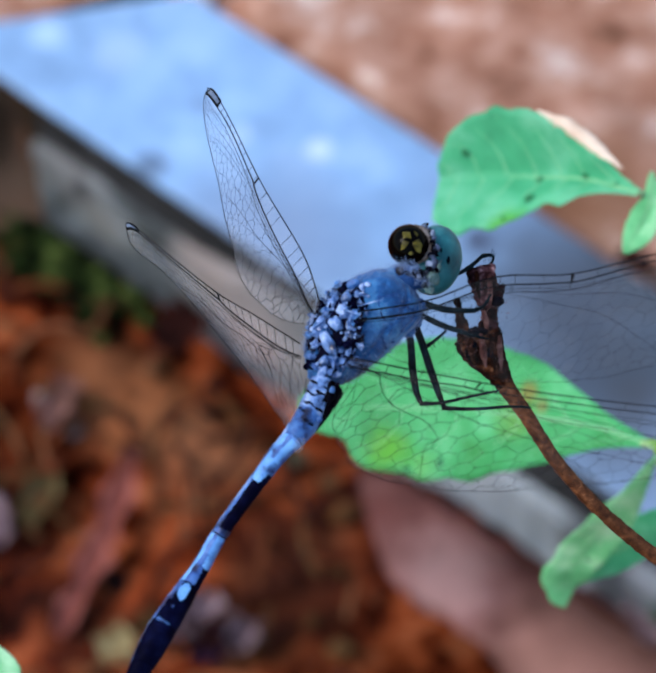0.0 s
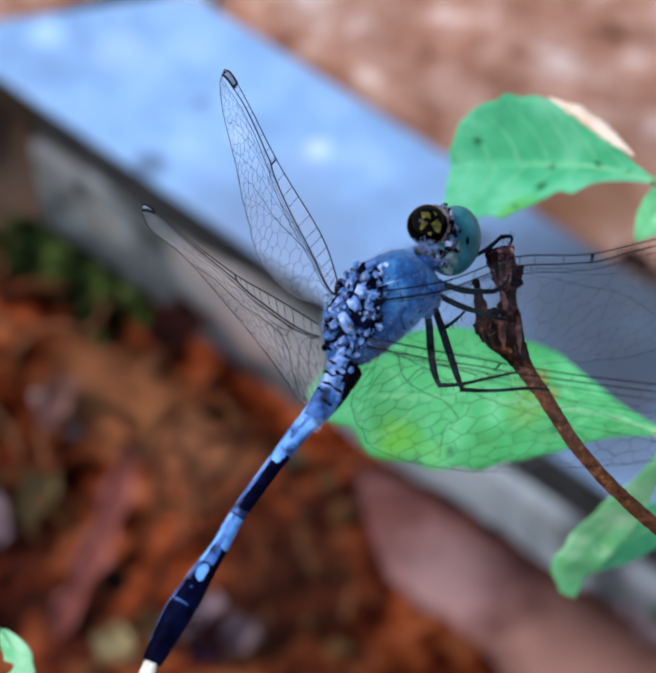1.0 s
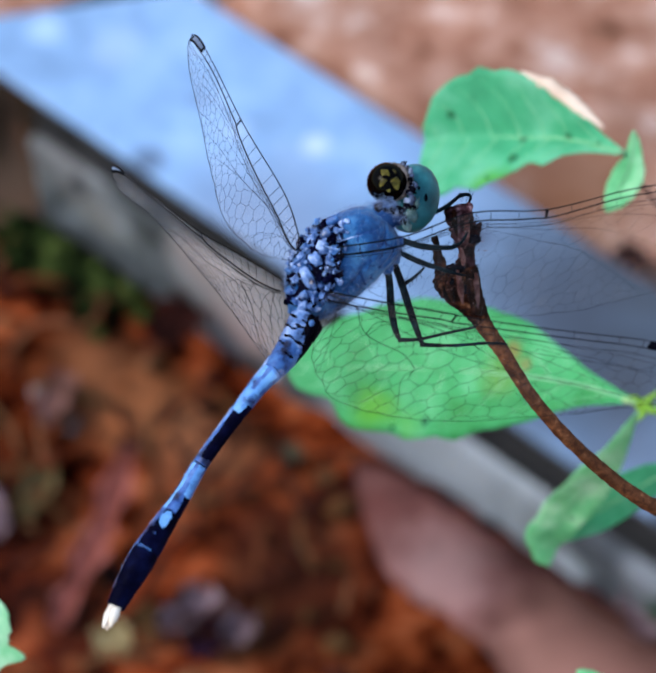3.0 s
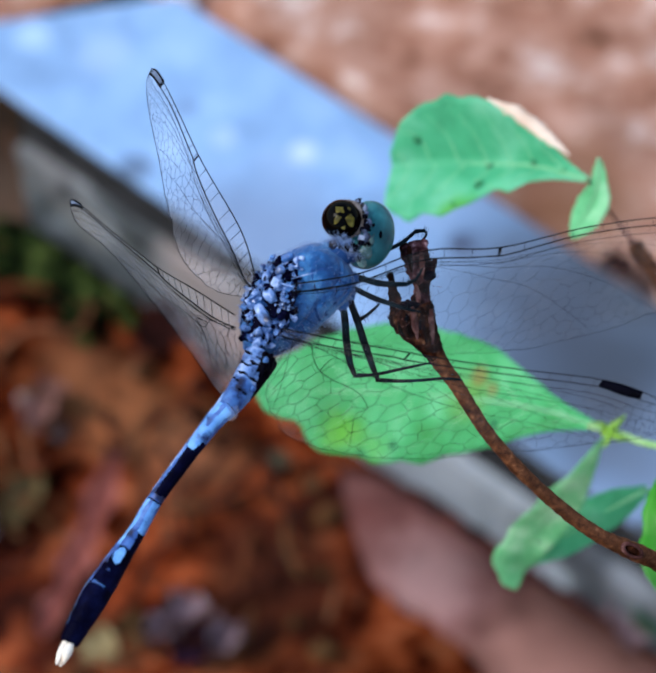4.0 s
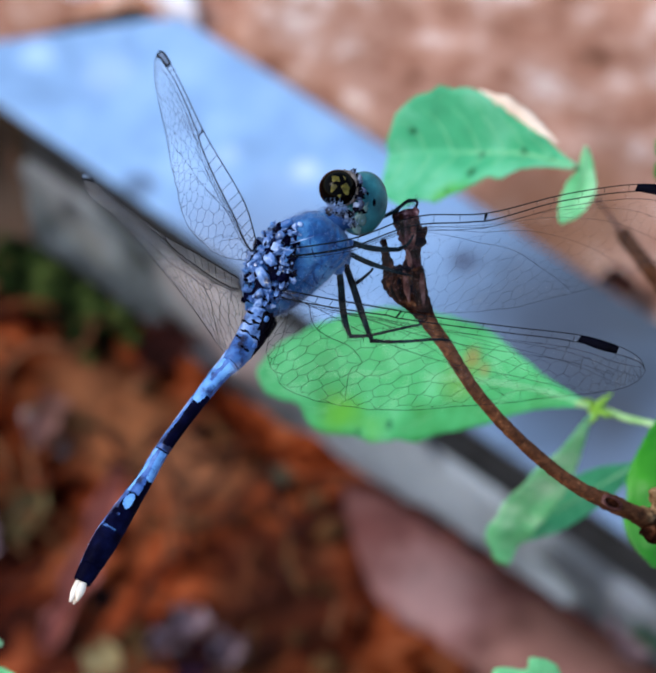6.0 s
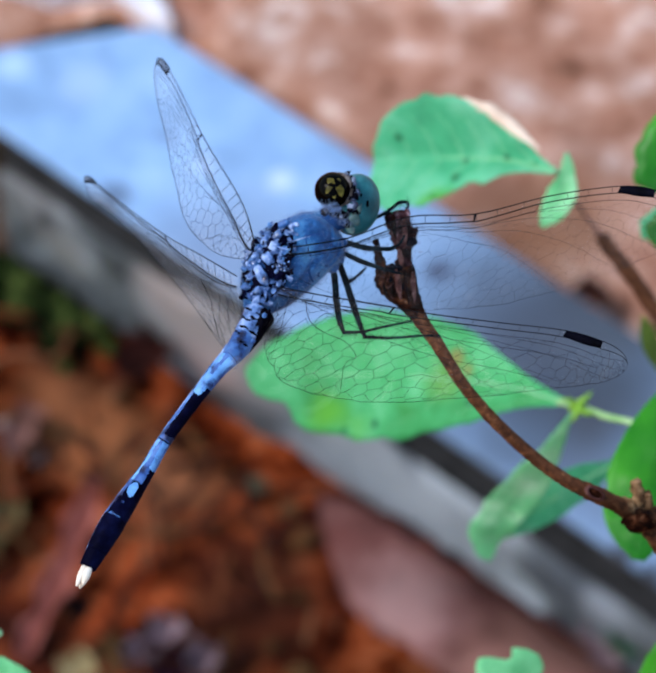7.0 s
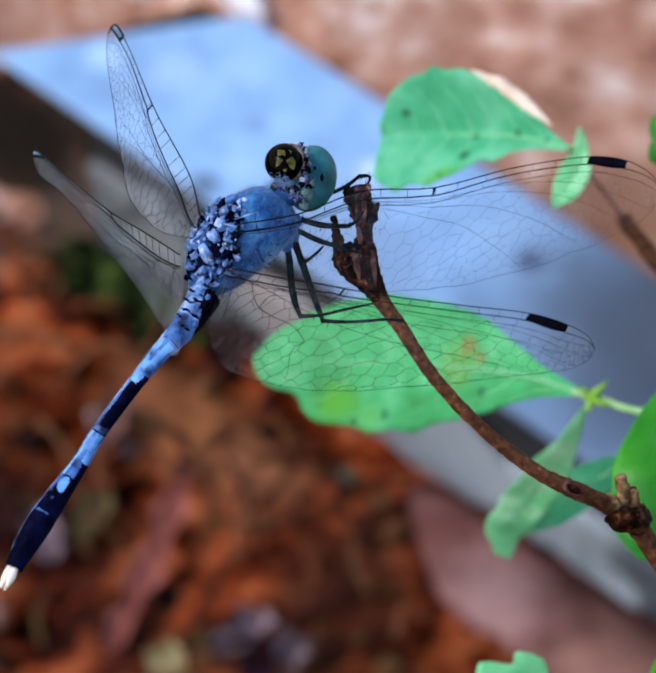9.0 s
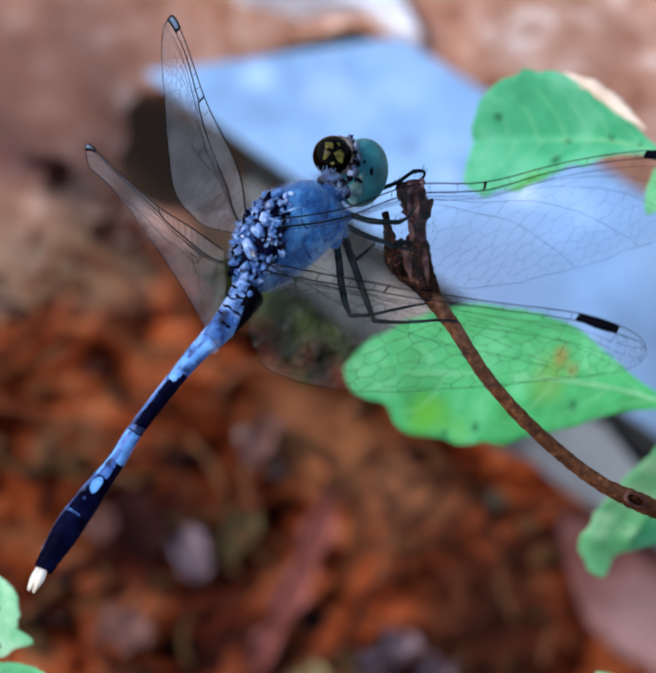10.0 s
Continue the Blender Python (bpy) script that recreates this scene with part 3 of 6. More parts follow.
def flat_leaf(name, spine, width, mat, label, category, z=0.006, curl=0.006, group="", seed=1.0):
    """A dry leaf or strip lying on the soil: a curled, uneven sheet with thickness, along a spine of ground points."""
    bm = bmesh.new()
    pts = [Vector((x, y, 0)) for x, y in spine]
    n, m = 14, 4
    top, low = [], []
    for i in range(n + 1):
        s = i / n
        c = curve_at(pts, s)
        t = (curve_at(pts, min(1, s + 0.03)) - curve_at(pts, max(0, s - 0.03))).normalized()
        side = Vector((-t.y, t.x, 0))
        w = width * (0.25 + 0.75 * math.sin(math.pi * (0.08 + 0.84 * s)) ** 0.7) * (1 + 0.9 * noise.noise(Vector((s * 7, seed, 0))))
        row = []
        for j in range(-m, m + 1):
            e = j / m
            p = c + side * (w * e * (1 + 0.7 * noise.noise(Vector((s * 11, e, seed)))))
            p.z = z + curl * e * e + 0.5 * curl * noise.noise(Vector((p.x * 60, p.y * 60, seed)))
            row.append(p)
        top.append([bm.verts.new(p) for p in row])
        low.append([bm.verts.new(p - Vector((0, 0, 0.0012))) for p in row])
    k = 2 * m
    for i in range(n):
        for j in range(k):
            bm.faces.new((top[i][j], top[i + 1][j], top[i + 1][j + 1], top[i][j + 1]))
            bm.faces.new((low[i][j], low[i][j + 1], low[i + 1][j + 1], low[i + 1][j]))
        bm.faces.new((top[i][0], low[i][0], low[i + 1][0], top[i + 1][0]))
        bm.faces.new((top[i][k], top[i + 1][k], low[i + 1][k], low[i][k]))
    bmesh.ops.recalc_face_normals(bm, faces=bm.faces[:])
    leaf = ground_mesh(name, bm, mat, None, label, category, "", group)
    bm = bmesh.new()
    rib = []
    for i in range(n + 1):
        p = curve_at(pts, i / n)
        rib.append((p.x, p.y, z + 0.5 * curl * noise.noise(Vector((p.x * 60, p.y * 60, seed))) + 0.0004))
    tube(bm, rib, [0.0011, 0.0008, 0.0004], 6, 2 * n)
    ground_mesh("midrib", bm, mat, leaf)
    return leaf


def build_litter():
    """Dry leaves, a stone and moss on the soil below the kerb."""
    stone = prism([(0.006, 0.772), (0.013, 0.733), (0.024, 0.693), (0.044, 0.676), (0.066, 0.664), (0.080, 0.646), (0.098, 0.612), (0.160, 0.575), (0.240, 0.535), (0.268, 0.566), (0.169, 0.650), (0.083, 0.718), (0.039, 0.756)], -0.02, 0.008, 0.008)
    ground_mesh("stone", stone, BRICK, None, "flat dusky pink stone sunk in soil beside the kerb", "stone")
    flat_leaf("dry_leaf", [(-0.123, 0.770), (-0.134, 0.722), (-0.143, 0.694), (-0.158, 0.653)], 0.0085, RED_LITTER, "long curled red-brown dry leaf on soil", "dry leaf", 0.014, 0.008, "leaf litter", 2.0)
    flat_leaf("dry_leaf", [(-0.083, 0.661), (-0.078, 0.670), (-0.075, 0.677)], 0.0095, PALE_LITTER, "bleached mauve dry leaf on soil", "dry leaf", 0.014, 0.01, "leaf litter", 3.0)
    flat_leaf("dry_leaf", [(-0.099, 0.652), (-0.092, 0.657), (-0.085, 0.661)], 0.0085, PALE_LITTER, "bleached mauve dry leaf on soil", "dry leaf", 0.012, 0.01, "leaf litter", 4.0)
    flat_leaf("dry_leaf", [(-0.063, 0.645), (-0.057, 0.653), (-0.054, 0.661)], 0.009, PALE_LITTER, "bleached mauve dry leaf on soil", "dry leaf", 0.012, 0.01, "leaf litter", 20.0)
    flat_leaf("dry_leaf", [(-0.087, 0.644), (-0.075, 0.648), (-0.066, 0.649)], 0.012, VIOLET_LITTER, "dark violet rotting leaf on soil", "dry leaf", 0.009, 0.006, "leaf litter", 21.0)
    flat_leaf("dry_leaf", [(-0.136, 0.642), (-0.126, 0.646), (-0.117, 0.648)], 0.011, STRAW_LITTER, "pale straw-yellow dry leaf on soil", "dry leaf", 0.012, 0.006, "leaf litter", 5.0)
    flat_leaf("dry_leaf", [(-0.173, 0.789), (-0.168, 0.807), (-0.161, 0.822)], 0.009, DUSTY_LITTER, "dusty brown dry leaf on soil", "dry leaf", 0.012, 0.008, "leaf litter", 6.0)
    flat_leaf("dry_leaf", [(-0.108, 0.844), (-0.098, 0.859), (-0.088, 0.872)], 0.014, DARK_LITTER, "dark maroon rotting leaf on soil", "dry leaf", 0.014, 0.008, "leaf litter", 7.0)
    flat_leaf("dry_leaf", [(-0.340, 1.001), (-0.323, 1.005), (-0.307, 1.009)], 0.013, DARK_LITTER, "dark maroon rotting leaf on soil", "dry leaf", 0.014, 0.008, "leaf litter", 8.0)
    flat_leaf("dry_leaf", [(-0.250, 0.762), (-0.235, 0.747), (-0.225, 0.724)], 0.015, DARK_LITTER, "dark maroon rotting leaf on soil", "dry leaf", 0.014, 0.008, "leaf litter", 9.0)
    flat_leaf("dry_leaf", [(-0.212, 0.739), (-0.202, 0.728), (-0.196, 0.711)], 0.010, PALE_LITTER, "bleached mauve dry leaf on soil", "dry leaf", 0.014, 0.008, "leaf litter", 10.0)
    flat_leaf("dry_leaf", [(0.158, 0.688), (0.166, 0.668), (0.168, 0.647)], 0.011, PALE_LITTER, "bleached grey dry leaf on soil", "dry leaf", 0.014, 0.008, "leaf litter", 12.0)
    flat_leaf("dry_leaf", [(0.160, 0.874), (0.168, 0.867), (0.177, 0.860)], 0.008, DARK_LITTER, "dark maroon leaf on the dusty path", "dry leaf", 0.068, 0.006, "leaf litter", 14.0)
    flat_leaf("dry_leaf", [(-0.092, 0.656), (-0.076, 0.652), (-0.060, 0.655)], 0.009, DARK_LITTER, "dark maroon rotting leaf on soil", "dry leaf", 0.012, 0.006, "leaf litter", 15.0)
    flat_leaf("dry_leaf", [(-0.183, 0.725), (-0.175, 0.740), (-0.170, 0.756)], 0.010, OLIVE_LITTER, "olive withered leaf on soil", "dry leaf", 0.012, 0.008, "leaf litter", 16.0)
    flat_leaf("dry_leaf", [(-0.250, 0.680), (-0.234, 0.674), (-0.220, 0.672)], 0.012, DUSTY_LITTER, "dusty brown dry leaf on soil", "dry leaf", 0.014, 0.008, "leaf litter", 17.0)
    flat_leaf("dry_leaf", [(-0.262, 0.752), (-0.257, 0.744), (-0.254, 0.735)], 0.009, DUSTY_LITTER, "dusty beige dry leaf on soil", "dry leaf", 0.014, 0.008, "leaf litter", 18.0)
    flat_leaf("weed_leaf", [(0.1765, 0.646), (0.1775, 0.656), (0.1775, 0.668)], 0.0105, WEED, "dark green weed leaf at the foot of the kerb", "weed", 0.030, 0.006, "", 19.0)
    for k, (x, y, r, mat, label) in enumerate(((-0.168, 0.808, 0.0085, PEBBLE, "greyish pink pebble on soil"), (-0.160, 0.795, 0.006, PEBBLE, "greyish pink pebble on soil"), (-0.181, 0.817, 0.0065, PEBBLE, "greyish pink pebble on soil"), (-0.031, 0.775, 0.008, MOSSY_PEBBLE, "olive-grey mossy pebble on soil"))):
        bm = bmesh.new()
        blob(bm, (x, y, r * 0.45), (r, r * 0.8, r * 0.7), Matrix.Rotation(k * 1.1, 3, "Z"), 3, 0.5, k * 7.0)
        ground_mesh("pebble", bm, mat, None, label, "pebble", "", "pebbles on the soil")
    # Loose crumbs, bits of leaf and twig all over the soil.
    rng = random.Random(21)
    bm = bmesh.new()
    for k in range(520):
        u, n = rng.uniform(-1.1, 0.5), rng.uniform(0.30, 0.605)
        p = U * u + N * n
        if p.x > 0.0 and p.dot(N) > 0.47 + 0.08 * max(0.0, 1 - p.x / 0.08):
            continue
        r = rng.uniform(0.003, 0.009)
        a = rng.uniform(0, 6.28)
        if k % 3:
            q = [Vector((math.cos(a + b) * r * rng.uniform(0.8, 1.8), math.sin(a + b) * r * rng.uniform(0.6, 1.2), rng.uniform(0.004, 0.014))) for b in (0, 1.2, 2.4, 3.6, 4.9)]
            top = [bm.verts.new(Vector((p.x, p.y, -dip(p))) + v) for v in q]
            low = [bm.verts.new(Vector((p.x, p.y, -0.002 - dip(p))) + v) for v in q]
            bm.faces.new(top)
            bm.faces.new(low[::-1])
            for i in range(5):
                bm.faces.new((top[i], low[i], low[(i + 1) % 5], top[(i + 1) % 5]))
        else:
            d = Vector((math.cos(a), math.sin(a), 0)) * r * 1.4
            tube(bm, [Vector((p.x, p.y, 0.010 - dip(p))) - d, Vector((p.x, p.y, 0.013 - dip(p))) + d], [0.0012, 0.0008], 5, 2)
    # Dry stalks and needles lying every way.
    for k in range(330):
        p = U * rng.uniform(-1.0, 0.4) + N * rng.uniform(0.32, 0.600)
        a, half = rng.gauss(1.0, 0.9), rng.uniform(0.010, 0.032)
        d, e = Vector((math.cos(a), math.sin(a), 0)) * half, Vector((-math.sin(a), math.cos(a), 0)) * half * rng.uniform(-0.35, 0.35)
        base = Vector((p.x, p.y, 0.010 - dip(p)))
        r = rng.uniform(0.0007, 0.0019)
        if max(q.dot(N) - (0.604 if q.x < 0.005 else 0.50) for q in (base + d, base - d)) < 0:
            tube(bm, [base - d, base + e + Vector((0, 0, 0.004)), base + d], [r, r * 1.1, r * 0.5], 5, 6)
    ground_mesh("leaf_litter", bm, LITTER, None, "crumbled dry brown leaf litter on soil", "leaf litter", "stuff")
    # Moss at the kerb's foot.
    bm = bmesh.new()
    for k in range(520):
        p = Vector((*(-0.165, 0.924), 0)) + U * rng.gauss(0, 0.022) + N * rng.gauss(0, 0.013)
        p -= N * max(0.0, p.dot(N) - 0.606)
        r = rng.uniform(0.0025, 0.0065)
        blob(bm, (p.x, p.y, rng.uniform(0.004, 0.016) - dip(p)), (r, r, r * 0.8), None, 1, 0.5, k)
    ground_mesh("moss", bm, MOSS, None, "dark green moss at the foot of the kerb", "moss", "stuff")
    # Dusty pink dirt behind the kerb and round its end.
    bm = bmesh.new()
    grid = {}
    along = [-5.0, -3.4, -2.4] + [-1.75 + 0.0205 * i for i in range(130)] + [1.4, 2.1, 3.0]
    beyond = [0.43 + 0.0105 * j for j in range(97)] + [1.9, 2.8, 4.5]
    for i, u in enumerate(along):
        for j, n in enumerate(beyond):
            q = U * u + N * n
            inside = max(n - 0.735, (-0.79 - u) * 0.6 - max(0.0, 0.50 - n) * 0.6 + 0.03 * noise.noise(q * 12))
            # A hollow is left open beside the kerb's end; its soil is coloured shade-dark.
            hollow = math.hypot(u + min(0.870, max(0.80, -u)), n - 0.665) + 0.02 * noise.noise(q * 20)
            inside = inside if n > 0.735 else min(inside, (hollow - 0.034) * 1.2)
            if inside < -0.02:
                continue
            z = -0.016 + (0.074 if n > 0.735 and u > -0.75 else 0.038) * min(1.0, max(0.0, inside * 18)) + 0.008 * noise.noise(q * 18) + 0.006 * noise.noise(q * 55) + 0.003 * noise.noise(q * 140) - (dip(q) if n < 0.735 else 0.0)
            grid[i, j] = bm.verts.new((q.x, q.y, z))
    for i, j in list(grid):
        if (i + 1, j) in grid and (i, j + 1) in grid and (i + 1, j + 1) in grid:
            bm.faces.new((grid[i, j], grid[i + 1, j], grid[i + 1, j + 1], grid[i, j + 1]))
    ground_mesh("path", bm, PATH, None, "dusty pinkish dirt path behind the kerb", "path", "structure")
    far = prism([(-0.214, 1.153), (-0.163, 1.146), (-0.126, 1.139), (-0.106, 1.120), (-0.086, 1.107), (-0.092, 1.127), (-0.108, 1.146), (-0.116, 1.176), (-0.215, 1.180)], 0.0, 0.038, 0.004)
    ground_mesh("paving_stone", far, PALE_STONE, None, "pale whitish paving stone behind the kerb", "paving stone")


build_litter()

# ---- the shrub ----
shrub = thing("shrub", (24.63, -21.33, -14.50), "leafy shrub with a dry brown twig and soft green leaves", "shrub")


def build_twig():
    bm = bmesh.new()
    tube(bm, [(3.94, 1.00, -3.48), (4.46, 0.15, -3.77), (5.43, -1.18, -4.35), (7.14, -3.78, -5.07), (9.26, -6.19, -5.94), (11.94, -8.59, -6.96), (14.09, -10.09, -7.54), (16.00, -10.99, -8.26), (17.47, -11.67, -9.57), (19.32, -12.79, -11.60)],
         [0.56, 0.48, 0.43, 0.40, 0.40, 0.42, 0.45, 0.56, 0.54, 0.74], 14, 120, 0.13, 1.0)
    twig = part("twig", bm, BARK, shrub, "slender dry reddish-brown twig")
    bm = bmesh.new()
    tube(bm, [(19.32, -12.58, -11.60), (20.79, -14.41, -12.47), (23.53, -18.63, -14.50), (28.37, -26.09, -20.30), (36.90, -42.75, -43.50)], [0.8, 0.62, 0.6, 0.75, 1.0], 14, 40, 0.25, 3.0)
    part("branch", bm, BARK, shrub, "rough brown branch")
    bm = bmesh.new()
    blob(bm, (19.23, -12.42, -11.31), (1.0, 0.9, 0.95), None, 4, 0.6, 2.0)
    blob(bm, (20.13, -12.90, -11.60), (0.8, 0.9, 0.9), None, 3, 0.5, 5.0)
    part("knot", bm, KNOT, shrub, "knobbly dark joint of the branch")
    bm = bmesh.new()
    tube(bm, [(19.21, -11.83, -10.73), (19.04, -10.85, -10.15), (18.84, -10.17, -9.86)], [0.5, 0.42, 0.34], 9, 8, 0.5, 4.0)
    tube(bm, [(19.75, -11.97, -10.73), (19.68, -10.99, -10.15)], [0.4, 0.25], 9, 6, 0.5, 6.0)
    blob(bm, (18.35, -11.85, -10.2), (0.75, 0.42, 0.5), Matrix.Rotation(-0.5, 3, "Z"), 3, 0.5, 9.0)
    part("bud", bm, TAN, shrub, "tan dry bud scales on the joint")
    centre, run = Vector((15.85, -10.86, -7.05)), Vector((0.88, -0.46, -0.10))
    over = Vector((0.42, 0.86, 0.30)).normalized()
    bm = bmesh.new()
    tube(bm, [centre + run * (0.62 * math.cos(a)) + over * (0.34 * math.sin(a)) + Vector((0, 0, 0.08 - 0.10 * math.sin(a))) for a in [2 * math.pi * k / 16 for k in range(17)]], [0.13, 0.10, 0.14, 0.11, 0.13], 8, 48, 0.5, 8.0)
    scar = part("leaf_scar", bm, BUD_LIGHT, shrub, "pale raised rim of a leaf scar")
    bm = bmesh.new()
    blob(bm, centre - Vector((0, 0, 0.05)), (0.52, 0.26, 0.14), Matrix.Rotation(-0.48, 3, "Z"), 3, 0.4, 6.0)
    part("scar_hollow", bm, BUD, scar, "dark hollow of the scar")
    bm = bmesh.new()
    blob(bm, (19.05, -13.02, -9.86), (1.0, 0.6, 0.6), None, 3, 0.6, 3.0)
    part("knot_hollow", bm, BUD, shrub, "dark lump under the joint")
    # The withered flower head that holds the perch: a flared cup with one tall and one short remnant.
    bm = bmesh.new()
    tube(bm, [(4.26, 0.41, -3.77), (3.78, 1.25, -3.33), (3.27, 2.02, -3.04), (2.83, 2.78, -2.90), (2.65, 3.29, -2.90)], [0.5, 0.70, 1.02, 1.32, 1.34], 28, 34, 0.13, 2.0)
    cup = part("flower_cup", bm, BUD, shrub, "withered dark brown flower cup")
    bm = bmesh.new()
    tube(bm, [(3.10, 2.94, -2.32), (3.31, 3.92, -2.75), (3.29, 4.94, -2.90), (3.06, 6.10, -3.04), (2.81, 7.05, -3.19)], [0.66, 0.54, 0.46, 0.68, 0.70, 0.52], 18, 40, 0.3, 3.0)
    tube(bm, [(3.56, 4.93, -2.61), (3.92, 5.70, -2.75), (4.13, 6.09, -2.90)], [0.34, 0.24, 0.1], 8, 10, 0.5, 6.0)
    tube(bm, [(2.49, 6.08, -2.61), (2.34, 6.73, -2.90), (2.24, 7.09, -3.04)], [0.34, 0.3, 0.2], 8, 10, 0.5, 7.0)
    tube(bm, [(3.15, 6.21, -2.61), (3.39, 6.73, -2.90), (3.52, 7.19, -3.04)], [0.34, 0.28, 0.18], 8, 10, 0.5, 9.0)
    part("flower_remnant", bm, BUD_MAUVE, shrub, "tall shrivelled brown flower remnant")
    bm = bmesh.new()
    tube(bm, [(2.08, 2.94, -2.32), (1.78, 3.78, -2.32), (1.63, 4.55, -2.46), (1.55, 5.13, -2.46)], [0.55, 0.36, 0.22, 0.16], 10, 18, 0.5, 5.0)
    blob(bm, (1.52, 5.13, -2.46), (0.22, 0.24, 0.2), None, 2, 0.4, 4.0)
    part("flower_remnant", bm, BUD, shrub, "short shrivelled brown flower remnant")
    for k, (a, b, r) in enumerate([((2.17, 3.25, -1.16), (2.48, 1.62, -1.88), 0.26), ((2.71, 3.37, -0.87), (3.06, 1.49, -1.74), 0.26), ((3.25, 3.37, -1.01), (3.57, 1.24, -2.03), 0.28), ((3.82, 3.26, -1.74), (3.97, 1.25, -2.61), 0.24), ((1.72, 3.14, -1.74), (2.06, 2.01, -2.32), 0.24), ((2.93, 4.65, -1.74), (3.13, 3.26, -1.59), 0.2), ((2.58, 6.82, -2.03), (2.74, 5.30, -2.03), 0.2), ((3.27, 6.56, -2.03), (3.34, 4.92, -2.03), 0.2)]):
        bm = bmesh.new()
        mid = (Vector(a) + Vector(b)) / 2 + Vector((0.05 * (k % 3 - 1), 0, 0.06))
        tube(bm, [a, mid, b], [0.1, r * 0.85, 0.05], 8, 12, 0.5, k, flat=0.3)
        part("dry_bract", bm, BUD_LIGHT if k % 2 else BUD, cup)
    # Black blobs put the shade of the cup's gaps into colour.
    for c, r in (((2.55, 3.45, -1.55), (0.50, 0.30, 0.30)), ((3.75, 5.15, -2.35), (0.34, 0.26, 0.24)), ((2.30, 2.75, -1.45), (0.24, 0.20, 0.16)), ((3.30, 2.30, -1.50), (0.22, 0.26, 0.16))):
        bm = bmesh.new()
        blob(bm, c, r, None, 3, 0.6, r[0] * 30)
        part("dark_hollow", bm, BLACK, cup, "black blob for the shade in a gap of the cup")
    rng = random.Random(31)
    bm = bmesh.new()
    for k in range(60):
        c = curve_at([(2.17, 3.12, -1.16), (3.17, 2.12, -1.16), (3.45, 5.69, -2.32), (2.44, 6.97, -2.61)], rng.random())
        c += Vector((rng.uniform(-0.8, 0.8), rng.uniform(-0.5, 0.5), rng.uniform(-0.2, 0.1)))
        d = Vector((rng.uniform(-1, 1), rng.uniform(-0.5, 1), rng.uniform(0, 1))).normalized() * rng.uniform(0.15, 0.4)
        tube(bm, [c, c + d], [0.02, 0.006], 3, 1, caps=False)
    tagged(part("fuzz", bm, BUD_LIGHT, cup, "fine dry fuzz"), kind="stuff")


build_twig()

